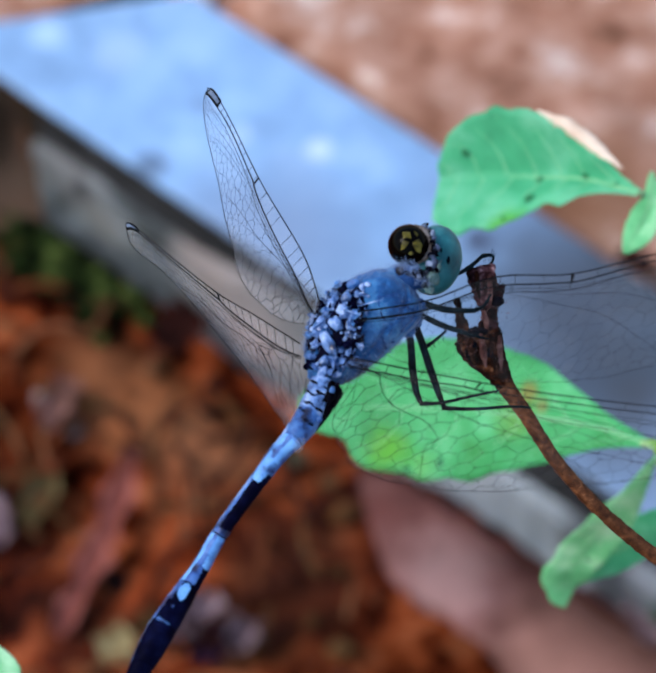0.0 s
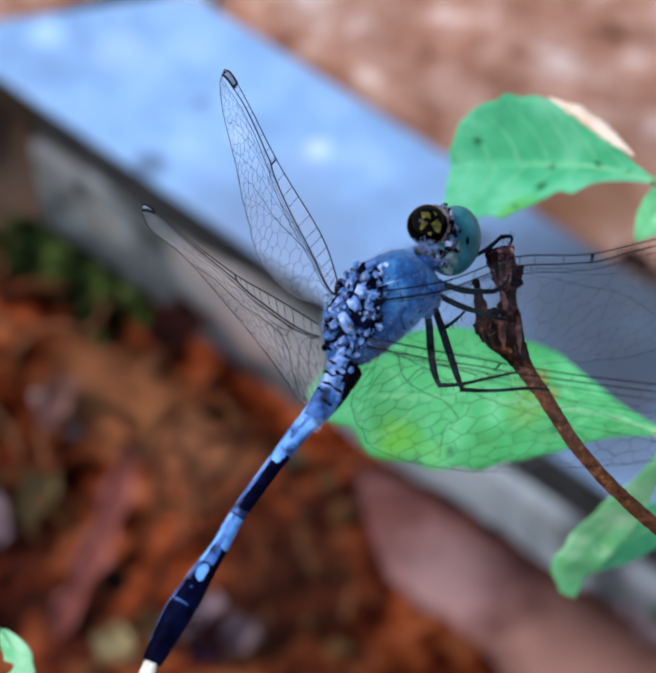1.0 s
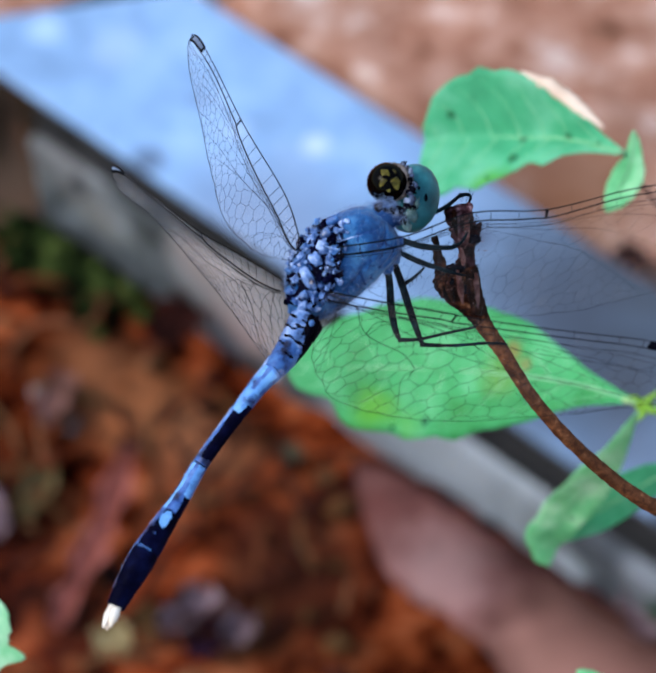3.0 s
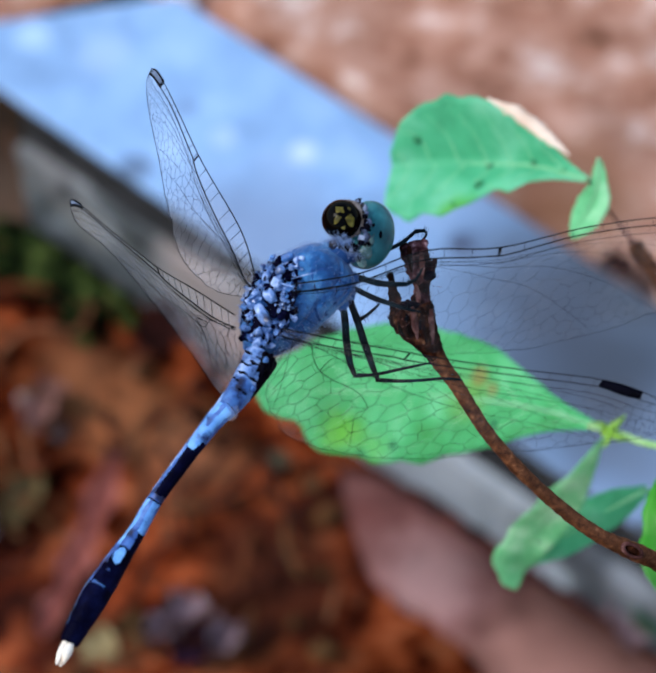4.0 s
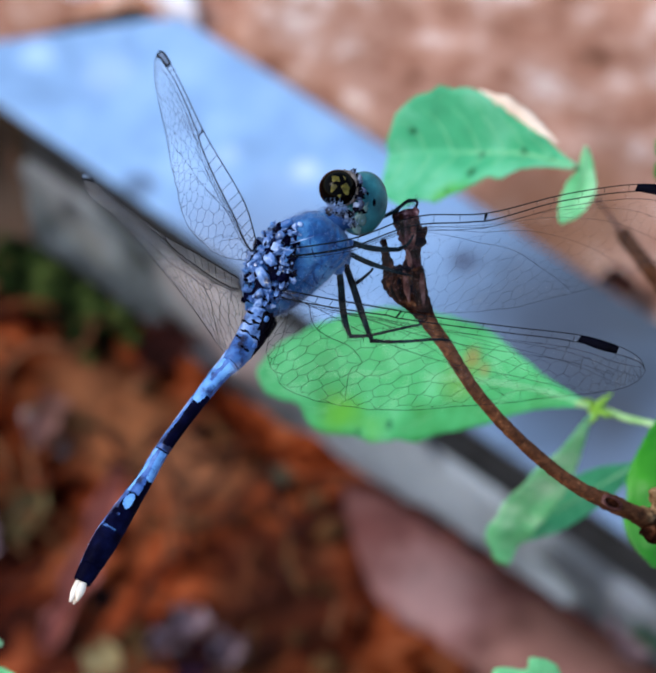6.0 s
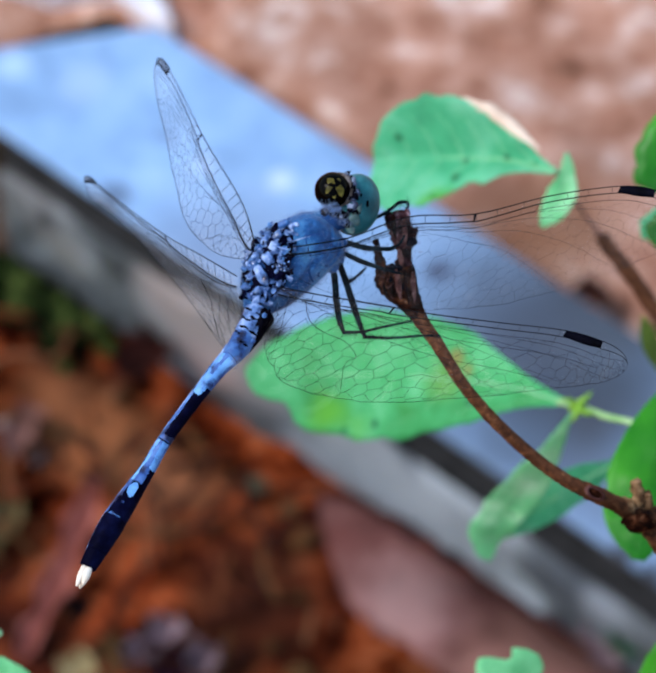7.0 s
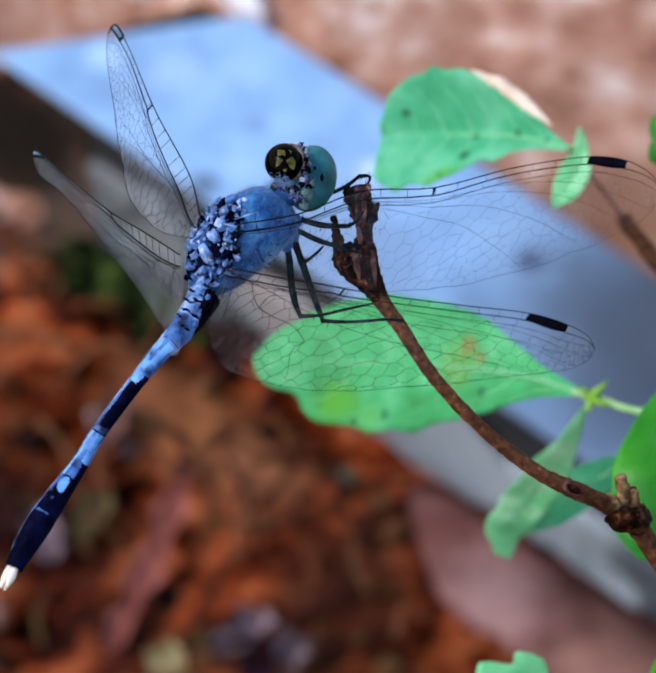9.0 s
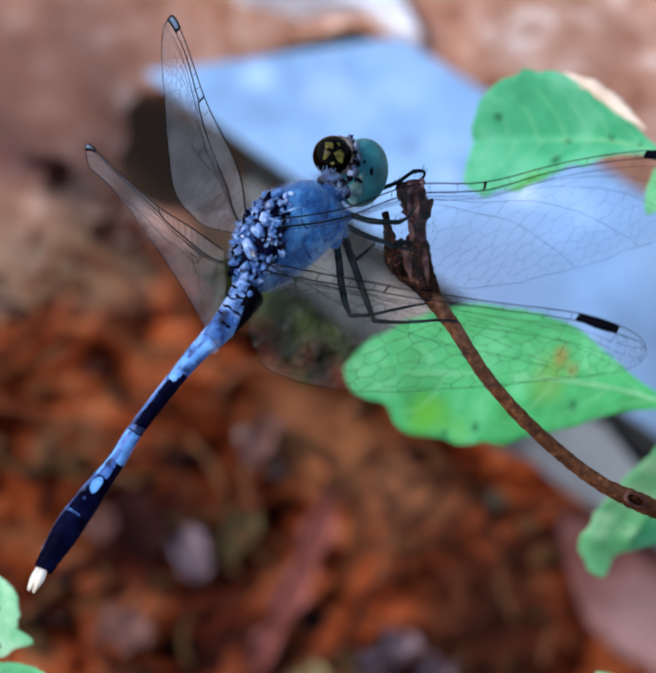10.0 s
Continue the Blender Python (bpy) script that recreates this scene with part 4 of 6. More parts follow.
LEAVES = [
    # midrib, left half-widths, right half-widths, fold, material, label, spots along and across
    ([(19.36, 14.07, -63.80), (15.23, 15.45, -67.43), (11.71, 15.79, -70.04), (7.37, 16.09, -73.22), (3.56, 15.97, -74.67)],
     [0.2, 0.55, 1.3, 2.5, 2.3, 3.5, 4.6, 4.6, 5.1, 4.6, 3.6], [0.2, 0.8, 2.1, 3.6, 4.6, 5.3, 5.5, 5.3, 4.7, 3.4, 1.2], (1.0, 0.55), LEAF, "soft green leaf with one dried edge",
     [(0.13, 0.2), (0.495, -0.08), (0.49, -0.6), (0.57, -0.85), (0.25, 0.1), (0.82, 0.45)]),
    ([(20.08, 15.90, -63.80), (19.83, 13.12, -64.24), (18.04, 9.42, -65.25)],
     [0.1, 0.5, 0.9, 1.5, 1.2, 0.2], [0.1, 0.4, 0.6, 1.1, 0.9, 0.2], (0.3, -0.3), LEAF_PALE, "small folded green leaf", []),
    ([(20.78, -6.28, -68.01), (15.97, -4.80, -72.50), (9.08, -4.00, -78.30), (1.43, -3.72, -84.82), (-5.00, -3.71, -89.17), (-8.61, -3.41, -90.62)],
     [0.2, 0.4, 0.8, 1.3, 1.9, 2.5, 3.2, 3.9, 4.6, 5.2, 5.7, 6.1, 6.3, 6.3, 6.0, 5.7, 5.3, 4.9, 2.9, 2.8, 2.4, 2.0, 1.3, 0.3], [0.3, 0.6, 1.5, 3.4, 5.1, 6.0, 6.0, 5.6, 4.8, 3.6, 2.2, 0.4], (0.12, -0.15), LEAF_YOUNG, "broad yellow-green leaf bitten at its edge",
     [(0.52, -0.75), (0.70, -0.72), (0.60, -0.9), (0.3, -0.5), (0.45, 0.3)]),
    ([(21.15, -6.93, -68.88), (19.67, -10.60, -73.95), (17.10, -15.05, -81.20), (15.23, -19.23, -87.00), (15.22, -21.90, -88.45)],
     [0.1, 0.3, 0.7, 1.2, 1.8, 2.2, 2.2, 1.9, 1.8, 1.0, 0.6, 0.1], [0.1, 0.4, 0.7, 1.0, 1.5, 1.6, 2.0, 2.0, 2.3, 1.6, 1.1, 0.1], (-0.15, 0.25), LEAF_PALE, "drooping folded green leaf", [(0.6, -0.4)]),
    ([(26.18, -12.04, -79.75), (21.16, -15.44, -84.10), (15.62, -19.87, -89.90)],
     [0.4, 1.6, 1.8, 0.3], [0.4, 1.8, 2.0, 0.2], (-0.3, 0.2), LEAF, "drooping green leaf in shade", []),
    ([(28.40, -3.17, -46.40), (24.88, -10.26, -43.50), (23.16, -17.94, -40.60)],
     [0.2, 2.0, 3.0, 3.0, 2.3, 0.5], [0.2, 1.8, 2.7, 3.2, 2.8, 0.5], (0.2, -0.35), LEAF_DEEP, "deep green glossy leaf", []),
    ([(34.33, 22.47, -59.45), (34.08, 15.77, -58.00), (34.06, 9.60, -58.00), (34.04, 3.43, -58.00)],
     [0.5, 3.0, 5.0, 5.5, 5.0, 3.0, 0.8], [0.5, 4.2, 5.6, 7.2, 8.1, 8.6, 8.8, 8.5, 5.8, 7.0, 7.8, 6.6, 4.9, 3.7, 0.8], (0.2, -0.1), LEAF_DEEP, "deep green leaf with a notched edge", []),
    ([(34.41, 10.93, -68.15), (30.73, 9.68, -66.70), (26.93, 9.31, -66.70)],
     [0.2, 2.0, 1.6, 0.8], [0.2, 2.4, 2.2, 0.8], (0.2, -0.2), LEAF, "small green leaf", []),
    ([(28.76, 1.84, -78.30), (29.55, -1.11, -78.30), (31.02, -4.13, -78.30)],
     [0.1, 0.7, 0.9, 0.7, 0.1], [0.1, 0.6, 0.8, 0.5, 0.1], (0.2, -0.2), LEAF_OLIVE, "narrow olive leaf on the branch", []),
    ([(30.32, 3.46, -78.30), (31.95, 1.08, -78.30), (34.72, -2.31, -78.30)],
     [0.1, 1.1, 1.4, 0.9, 0.1], [0.1, 0.6, 0.8, 0.5, 0.1], (0.2, -0.2), LEAF_DEEP, "narrow deep green leaf on the branch", []),
    ([(13.64, -34.28, -50.75), (14.17, -30.05, -50.75), (15.93, -26.25, -50.75)],
     [0.3, 2.4, 3.6, 4.6, 5.0, 5.1, 4.9, 4.7, 3.5, 3.7, 3.6, 1.5, 1.6, 1.5, 0.6], [0.3, 1.2, 1.5, 1.4, 1.6, 1.5, 1.5, 1.6, 1.5, 1.3, 0.5], (0.2, -0.2), LEAF_PALE, "lobed pale green leaf", []),
    ([(32.35, -27.80, -43.50), (27.80, -27.80, -43.50), (23.52, -28.62, -43.50)],
     [0.3, 2.6, 2.8, 0.6], [0.3, 3.6, 3.6, 0.8], (0.2, -0.2), LEAF_DARK, "dark green leaf with a wavy edge", []),
    ([(-29.82, -18.71, -40.60), (-28.67, -20.65, -40.60), (-28.62, -22.78, -40.60), (-28.98, -24.84, -40.60)],
     [0.05, 0.3, 0.5, 0.65, 0.8, 0.9, 1.05, 1.15, 1.0, 1.1, 1.2, 1.0, 1.05, 1.1, 1.9, 2.4, 1.6, 0.95, 0.7, 0.5, 0.1], [0.05, 0.3, 0.5, 0.7, 0.8, 0.9, 0.95, 0.95, 0.4, 0.35, 0.6, 0.85, 1.0, 1.1, 1.2, 1.2, 1.1, 1.0, 0.7, 0.4, 0.1], (0.2, -0.2), LEAF_PALE, "ragged pale green leaf", []),
    ([(-31.47, -27.38, -40.60), (-27.31, -26.74, -40.60), (-23.86, -27.54, -40.60)],
     [0.3, 1.6, 1.5, 1.0, 0.4], [0.3, 2.4, 2.2, 1.4, 0.3], (0.2, -0.2), LEAF_PALE, "ragged pale green leaf", []),
    ([(34.33, 32.43, -72.50), (32.27, 27.94, -72.50), (31.78, 24.00, -72.50)],
     [0.3, 1.5, 0.6], [0.3, 1.5, 0.6], (0.2, -0.2), LEAF, "pale green leaf", []),
]


def build_leaves():
    for k, (rib, left, right, fold, mat, label, spots) in enumerate(LEAVES):
        leaf = part("leaf", blade(rib, left, right, fold, seed=3.7 * k), mat, shrub, label)
        bm = bmesh.new()
        lifted = [Vector(p) + Vector((0, 0, 0.02)) for p in rib]
        tube(bm, lifted, [0.15, 0.10, 0.06, 0.02], 6, 24)
        part("midrib", bm, LEAF_VEIN if k < 5 else mat, leaf)
        for n in range(14 if k in (0, 2, 3) else 0):
            side = 1 if n % 2 else -1
            root = 0.1 + 0.78 * (n // 2) / 6 + 0.03 * (n % 2)
            bm = bmesh.new()
            tube(bm, [blade_point(rib, left, right, fold, 0.15, 3.7 * k, root + 0.14 * q * q, side * (0.02 + 0.84 * q)) + Vector((0, 0, 0.01)) for q in (0, 0.25, 0.5, 0.75, 1)], [0.06, 0.05, 0.03, 0.01], 5, 12, caps=False)
            part("side_vein", bm, LEAF_VEIN, leaf)
        for n, (s, e) in enumerate(spots):
            bm = bmesh.new()
            r = 0.22 + 0.14 * ((n * 7 + k) % 3)
            blob(bm, blade_point(rib, left, right, fold, 0.15, 3.7 * k, s, e) + Vector((0, 0, 0.02)), (r, r * 0.8, 0.09), None, 2, 0.5, n + k)
            part("leaf_spot", bm, LEAF_SPOT, leaf)
    bm = bmesh.new()
    rib, left, right = LEAVES[0][0], LEAVES[0][1], LEAVES[0][2]
    inner = [blade_point(rib, left, right, (1.0, 0.55), 0.15, 0.0, 0.13 + 0.36 * i / 12, 0.93) for i in range(13)]
    tube(bm, [p + Vector((0.25, 0.35, 0.0)) for p in inner], [0.06, 0.46, 0.6, 0.52, 0.36, 0.06], 8, 36, 0.3, 2.0, flat=0.35, axis=(0, 0, 1))
    part("dried_edge", bm, LEAF_DRY, shrub, "curled tan dried leaf edge")
    bm = bmesh.new()
    tube(bm, [(19.71, -6.03, -68.44), (21.36, -6.42, -68.01), (23.85, -7.31, -65.98), (26.12, -7.88, -63.80), (30.64, -9.65, -58.00), (34.95, -17.41, -50.75), (36.90, -42.75, -43.50)], [0.3, 0.34, 0.3, 0.3, 0.4, 0.5, 0.9], 9, 50, 0.15, 2.0)
    part("green_stem", bm, STALK, shrub, "pale green leaf stem")
    bm = bmesh.new()
    tube(bm, [(20.94, -6.64, -67.86), (21.48, -6.25, -66.99), (22.62, -5.14, -66.41)], [0.35, 0.42, 0.06], 8, 10, 0.2, 3.0)
    tube(bm, [(21.29, -6.36, -67.28), (22.00, -6.96, -66.41), (22.85, -7.06, -66.12)], [0.3, 0.3, 0.05], 8, 10, 0.2, 5.0)
    tube(bm, [(21.36, -6.36, -67.28), (21.19, -7.15, -66.70), (20.69, -7.80, -66.41)], [0.3, 0.28, 0.05], 8, 10, 0.2, 6.0)
    tube(bm, [(21.29, -6.36, -67.28), (20.65, -5.87, -66.70), (19.96, -5.76, -66.41)], [0.3, 0.22, 0.05], 8, 10, 0.2, 7.0)
    part("leaf_node", bm, NODE, shrub, "yellow-green star-shaped leaf node")
    bm = bmesh.new()
    tube(bm, [(25.00, 9.47, -79.75), (25.56, 8.51, -79.75), (29.11, 3.75, -79.75), (31.94, -1.27, -78.30), (35.26, -7.42, -75.40), (37.53, -15.07, -65.25), (36.90, -42.75, -43.50)], [0.60, 0.72, 0.74, 0.82, 0.9, 1.0, 1.2], 10, 60, 0.3, 5.0)
    part("branch", bm, BARK, shrub, "thin brown branch behind the leaves")
    bm = bmesh.new()
    tube(bm, [(21.61, 13.19, -76.85), (23.36, 11.51, -79.75), (25.24, 8.99, -79.75)], [0.12, 0.14, 0.2], 7, 16, 0.3, 2.0)
    part("side_twig", bm, BUD_LIGHT, shrub)
    bm = bmesh.new()
    tube(bm, [(19.14, 14.07, -63.80), (20.75, 13.65, -69.60), (21.61, 13.19, -76.85)], [0.2, 0.16, 0.2], 7, 20)
    part("leaf_stalk", bm, BARK, shrub)
    foot = DATUM.inverted() @ Vector((0.16, 0.12, -0.03)) * 1000
    bend = DATUM.inverted() @ Vector((0.13, 0.10, 0.6)) * 1000
    bm = bmesh.new()
    tube(bm, [(36.41, -40.80, -43.50), (43.33, -62.17, -65.25), bend, foot], [1.3, 2.2, 4.0, 6.0], 12, 60, 0.2, 7.0)
    part("stem", bm, BARK, shrub, "woody brown main stem")
    bm = bmesh.new()
    tube(bm, [(-28.91, -23.86, -40.60), (-32.88, -27.48, -41.32), (-31.15, -27.38, -40.60)], [0.25, 0.3, 0.25], 8, 20)
    tube(bm, [(-32.88, -27.48, -41.32), (-41.06, -49.24, -43.50), (-13.64, -90.55, -72.50), (35.08, -83.05, -72.50), (43.33, -62.17, -65.25)], [0.3, 0.7, 1.1, 1.5, 1.8], 8, 40)
    tube(bm, [(13.02, -32.92, -50.75), (14.20, -49.53, -58.00), (26.67, -69.42, -65.25), (43.93, -66.70, -68.15)], [0.25, 0.5, 0.8, 1.2], 8, 30)
    part("side_stem", bm, BARK, shrub)


build_leaves()


# ---- the dragonfly ----
fly = thing("dragonfly", (-3.72, 3.35, -0.00), "small powdery blue dragonfly perched on a withered twig", "dragonfly")


# The thorax along its axis: distance along, shift across, radius and depth of the middle.
AXIS, ACROSS, UPWARD = Vector((0.60, 0.80, 0)), Vector((0.80, -0.60, 0)), Vector((0, 0, 1))
CHEST = Vector((-3.80, 3.80, 0))
CHEST_RINGS = [(-4.0, -0.16, 0.55, 0.35), (-3.1, -0.24, 1.36, 0.0), (-2.0, -0.30, 1.90, -0.45), (-0.3, -0.22, 2.22, -0.80), (1.0, -0.06, 2.30, -1.0), (2.2, 0.30, 2.06, -0.95), (2.9, 0.34, 1.62, -0.85), (3.55, 0.15, 0.80, -0.70)]


def chest_ring(a):
    """Centre and radius of the thorax at a along its axis."""
    k = 0
    while k < len(CHEST_RINGS) - 2 and a > CHEST_RINGS[k + 1][0]:
        k += 1
    (a0, *_), (a1, *_) = CHEST_RINGS[k], CHEST_RINGS[k + 1]
    f = (k + min(1.0, max(0.0, (a - a0) / (a1 - a0)))) / (len(CHEST_RINGS) - 1)
    c, r, z = (number_at([q[n] for q in CHEST_RINGS], f) for n in (1, 2, 3))
    return CHEST + AXIS * a + ACROSS * c + UPWARD * z, r


# Furrows between the plates of the thorax: pairs of along and angle (90 is the crest, 0 the flank), depth.
FURROWS = [
    ([(3.0, 70), (2.3, 62), (1.2, 60), (0.2, 52), (-0.9, 48), (-1.9, 40)], 0.13),
    ([(2.7, 38), (1.9, 30), (0.9, 26), (-0.2, 16), (-1.4, 6)], 0.11),
    ([(2.6, 112), (1.9, 104), (1.3, 84), (0.9, 62)], 0.11),
    ([(2.2, 62), (2.35, 44), (2.2, 30)], 0.10),
    ([(1.1, 60), (0.95, 42), (1.2, 26)], 0.10),
    ([(0.2, 52), (-0.05, 36), (-0.2, 16)], 0.09),
    ([(-0.9, 48), (-1.2, 30), (-1.4, 6)], 0.09),
    ([(1.7, 104), (2.2, 92), (2.6, 84)], 0.08),
    ([(1.75, 48), (1.45, 46), (1.3, 38)], 0.07),
    ([(0.55, 34), (0.3, 26), (0.35, 18)], 0.07),
]


def chest_point(a, angle, lift=0.0):
    centre, r = chest_ring(a)
    b = radians(angle)
    out = ACROSS * math.cos(b) + UPWARD * math.sin(b)
    return centre + out * (r + lift), out


def build_thorax():
    lines = []
    for pts, depth in FURROWS:
        flat = [(q[0], q[1] * 0.04, 0) for q in pts]
        lines.append(([curve_at(flat, k / 20) for k in range(21)], depth))
    bm = bmesh.new()
    na, nb = 84, 96
    rings = []
    for i in range(na + 1):
        a = -4.0 + 7.55 * i / na
        ring = []
        for k in range(nb):
            angle = -180 + 360 * k / nb
            dent = 0.0
            if -20 < angle < 140:
                here = Vector((a, angle * 0.04, 0))
                for line, depth in lines:
                    d = min((here - q).length_squared for q in line)
                    dent = max(dent, depth * math.exp(-d / 0.016))
            p, out = chest_point(a, angle)
            swell = 0.05 * noise.noise(p * 1.1) + 0.035 * noise.noise(p * 3.1) + 0.016 * noise.noise(p * 8.0)
            ring.append(bm.verts.new(p + out * (swell - dent)))
        rings.append(ring)
    for r0, r1 in zip(rings, rings[1:]):
        for k in range(nb):
            bm.faces.new((r0[k], r0[(k + 1) % nb], r1[(k + 1) % nb], r1[k]))
    bm.faces.new(rings[0][::-1])
    bm.faces.new(rings[-1])
    bmesh.ops.recalc_face_normals(bm, faces=bm.faces[:])
    part("thorax", bm, BLOOM, fly, "powdery slate-blue hairy thorax")
    for n, (pts, depth) in enumerate(FURROWS):
        bm = bmesh.new()
        flat = [(q[0], q[1], 0) for q in pts]
        seam = [chest_point(*curve_at(flat, k / 12).xy, -depth - 0.045)[0] for k in range(13)]
        tube(bm, seam, [0.02, 0.10, 0.07, 0.10, 0.06, 0.09, 0.02], 8, 40, 0.25, n * 3.0)
        part("suture", bm, SEAM, fly)
    bm = bmesh.new()
    tube(bm, [(-1.75, 6.25, -0.58), (-0.90, 6.62, -0.58), (0.05, 7.03, -1.16)], [0.85, 0.85, 0.7], 16, 12, 0.3, 2.0)
    part("neck", bm, SEAM, fly, "dark hairy neck")
    hairs = random.Random(8)
    bm = bmesh.new()
    for k in range(620):
        c = curve_at([(-2.10, 6.90, 1.00), (-1.55, 7.00, 1.70), (-0.90, 6.75, 1.74), (-0.40, 6.10, 1.45)], hairs.random())
        c += Vector((hairs.gauss(0, 0.20), hairs.gauss(0, 0.20), hairs.uniform(-0.4, 0.1)))
        d = Vector((hairs.uniform(-0.6, 0.9), hairs.uniform(-0.3, 1.0), hairs.uniform(-0.1, 0.5))).normalized() * hairs.uniform(0.06, 0.2)
        tube(bm, [c, c + d], [0.011, 0.004], 3, 1, caps=False)
    tagged(part("neck_hair", bm, HAIR, fly, "pale bluish hair tufts on the neck"), kind="stuff")
    rng = random.Random(4)
    # The back between the wing joints: a dark hollow crowded with pale plates in three ranks.
    low_end, high_end = Vector((-6.10, 1.30, 0)), Vector((-4.45, 6.05, 0))
    run = (high_end - low_end).normalized()
    cross = Vector((run.y, -run.x, 0))

    def on_back(u, w):
        p = low_end.lerp(high_end, u) + cross * w
        a = (p - CHEST).dot(AXIS)
        centre, r = chest_ring(a)
        off = (p - centre).dot(ACROSS)
        rise = math.sqrt(max(0.05 * r * r, r * r - off * off))
        p.z = centre.z + rise
        return p, (ACROSS * off + UPWARD * rise).normalized()

    def span(u):
        """The hollow's two edges at u along the back."""
        return number_at([-0.75, -1.10, -1.30, -1.32, -1.18, -0.85, -0.45], u), number_at([0.80, 1.30, 1.50, 1.42, 1.30, 1.12, 0.85], u)

    bm = bmesh.new()
    g = []
    for i in range(25):
        u = i / 24
        lo, hi = span(u)
        g.append([bm.verts.new(on_back(u, lo + (hi - lo) * j / 14)[0] + UPWARD * (0.02 + 0.04 * noise.noise(Vector((i * 0.9, j * 0.9, 3))))) for j in range(15)])
    for r0, r1 in zip(g, g[1:]):
        for j in range(14):
            bm.faces.new((r0[j], r1[j], r1[j + 1], r0[j + 1]))
    part("dorsal_shield", bm, NAVY, fly, "dark hollow back between the wing bases")

    def plate(u, w, rx, ry, rz, turn, mat, sink=0.0, lumpy=0.4, broken=False):
        """A rounded, flat-topped plate set on the back."""
        p, n = on_back(u, w)
        m = n.to_track_quat("Z", "Y").to_matrix() @ Matrix.Rotation(turn, 3, "Z")
        bm = bmesh.new()
        made = bmesh.ops.create_icosphere(bm, subdivisions=2 if broken else 3, radius=1.0)["verts"]
        seed = rng.uniform(0, 50)
        for v in made:
            d = v.co.copy()
            box = max(abs(d.x), abs(d.y), abs(d.z))
            d *= 0.55 + 0.45 / box ** 0.8
            d *= 1 + lumpy * noise.noise(v.co * 1.5 + Vector((seed, 0, seed))) + 0.25 * lumpy * noise.noise(v.co * 4 + Vector((0, seed, 0)))
            v.co = m @ Vector((d.x * rx, d.y * ry, d.z * rz)) + p + n * (rz * 0.2 - sink)
        part("sclerite", bm, mat, fly, smooth=not broken)

    pale = (CRUST, CRUST, CRUST, CRUST, GREY_BLUE, NAVY)
    # The middle rank: large smooth plates, the longest two low down.
    for u, w, rx, ry, turn in ((0.02, 0.18, 0.40, 0.24, 0.2), (0.13, 0.06, 0.30, 0.24, -0.3), (0.33, 0.00, 0.33, 0.70, -0.35), (0.55, 0.08, 0.31, 0.42, -0.30), (0.71, 0.20, 0.30, 0.34, 0.3), (0.85, 0.16, 0.32, 0.26, -0.2), (0.99, 0.22, 0.52, 0.20, -0.55)):
        plate(u, w, rx, ry, 0.24, turn, CRUST if u < 0.9 else GREY_BLUE, -0.14, 0.3)
    # The side ranks: broken, glossy plates, smaller outwards.
    for i in range(11):
        u = (i + 0.5) / 11.3
        lo, hi = span(u)
        for w, r in ((lo + 0.04, 0.22), (lo + 0.52, 0.27), (hi - 0.86, 0.25), (hi - 0.42, 0.28), (hi + 0.02, 0.19)):
            if rng.random() < 0.08 or abs(w - 0.08) < 0.30 and 0.2 < u < 0.9:
                continue
            q = r * rng.uniform(0.65, 1.25)
            plate(u + rng.uniform(-0.03, 0.03), w + rng.uniform(-0.12, 0.12), q * rng.uniform(0.8, 1.5), q * rng.uniform(0.45, 0.9), q * rng.uniform(0.6, 1.2), rng.gauss(0.0, 0.8), rng.choice(pale), rng.uniform(-0.08, 0.08), 1.15, True)
    for k in range(110):
        u = rng.random()
        lo, hi = span(u)
        w = rng.uniform(lo, hi)
        if abs(w - 0.08) < 0.34 and 0.2 < u < 0.65:
            continue
        q = rng.uniform(0.04, 0.10)
        plate(u, w, q, q * rng.uniform(0.6, 2.2), q, rng.uniform(0, 3), rng.choice((CRUST, CRUST, NAVY)), -0.12 - rng.uniform(0, 0.10), 1.0, True)
    # Knobs beside the forewing joint.
    for u, w, rx, ry in ((1.02, 0.72, 0.22, 0.14), (1.06, 0.95, 0.14, 0.16), (0.93, 0.62, 0.2, 0.16)):
        plate(u, w, rx, ry, 0.16, 0.6, CRUST, -0.03, 0.4)
    # Pale stiff bristles beside the wing joints.
    for a, b in (((-4.01, 4.89, 1.60), (-2.62, 5.24, 2.90)), ((-4.49, 2.03, 1.50), (-3.29, 1.85, 2.80)), ((-4.72, 4.66, 1.70), (-3.78, 4.39, 2.70))):
        bm = bmesh.new()
        tube(bm, [a, b], [0.065, 0.012], 6, 6, 0.3, 2.0)
        part("bristle", bm, CRUST, fly, "pale stiff bristle")
    # Fine pale hairs over the flanks and a soft fringe along the outline.
    bm = bmesh.new()
    for k in range(1500):
        a, angle = rng.uniform(-3.0, 3.5), rng.choice((rng.uniform(-30, 190), rng.gauss(5, 14), rng.gauss(175, 14)))
        p, out = chest_point(a, angle, -0.03)
        d = (out + AXIS * rng.uniform(-0.4, 0.9) + ACROSS * rng.uniform(-0.3, 0.3)).normalized()
        tube(bm, [p, p + d * rng.uniform(0.12, 0.42)], [0.0065, 0.002], 3, 1, caps=False)
    tagged(part("hair", bm, HAIR, fly, "fine pale hairs"), kind="stuff")


build_thorax()


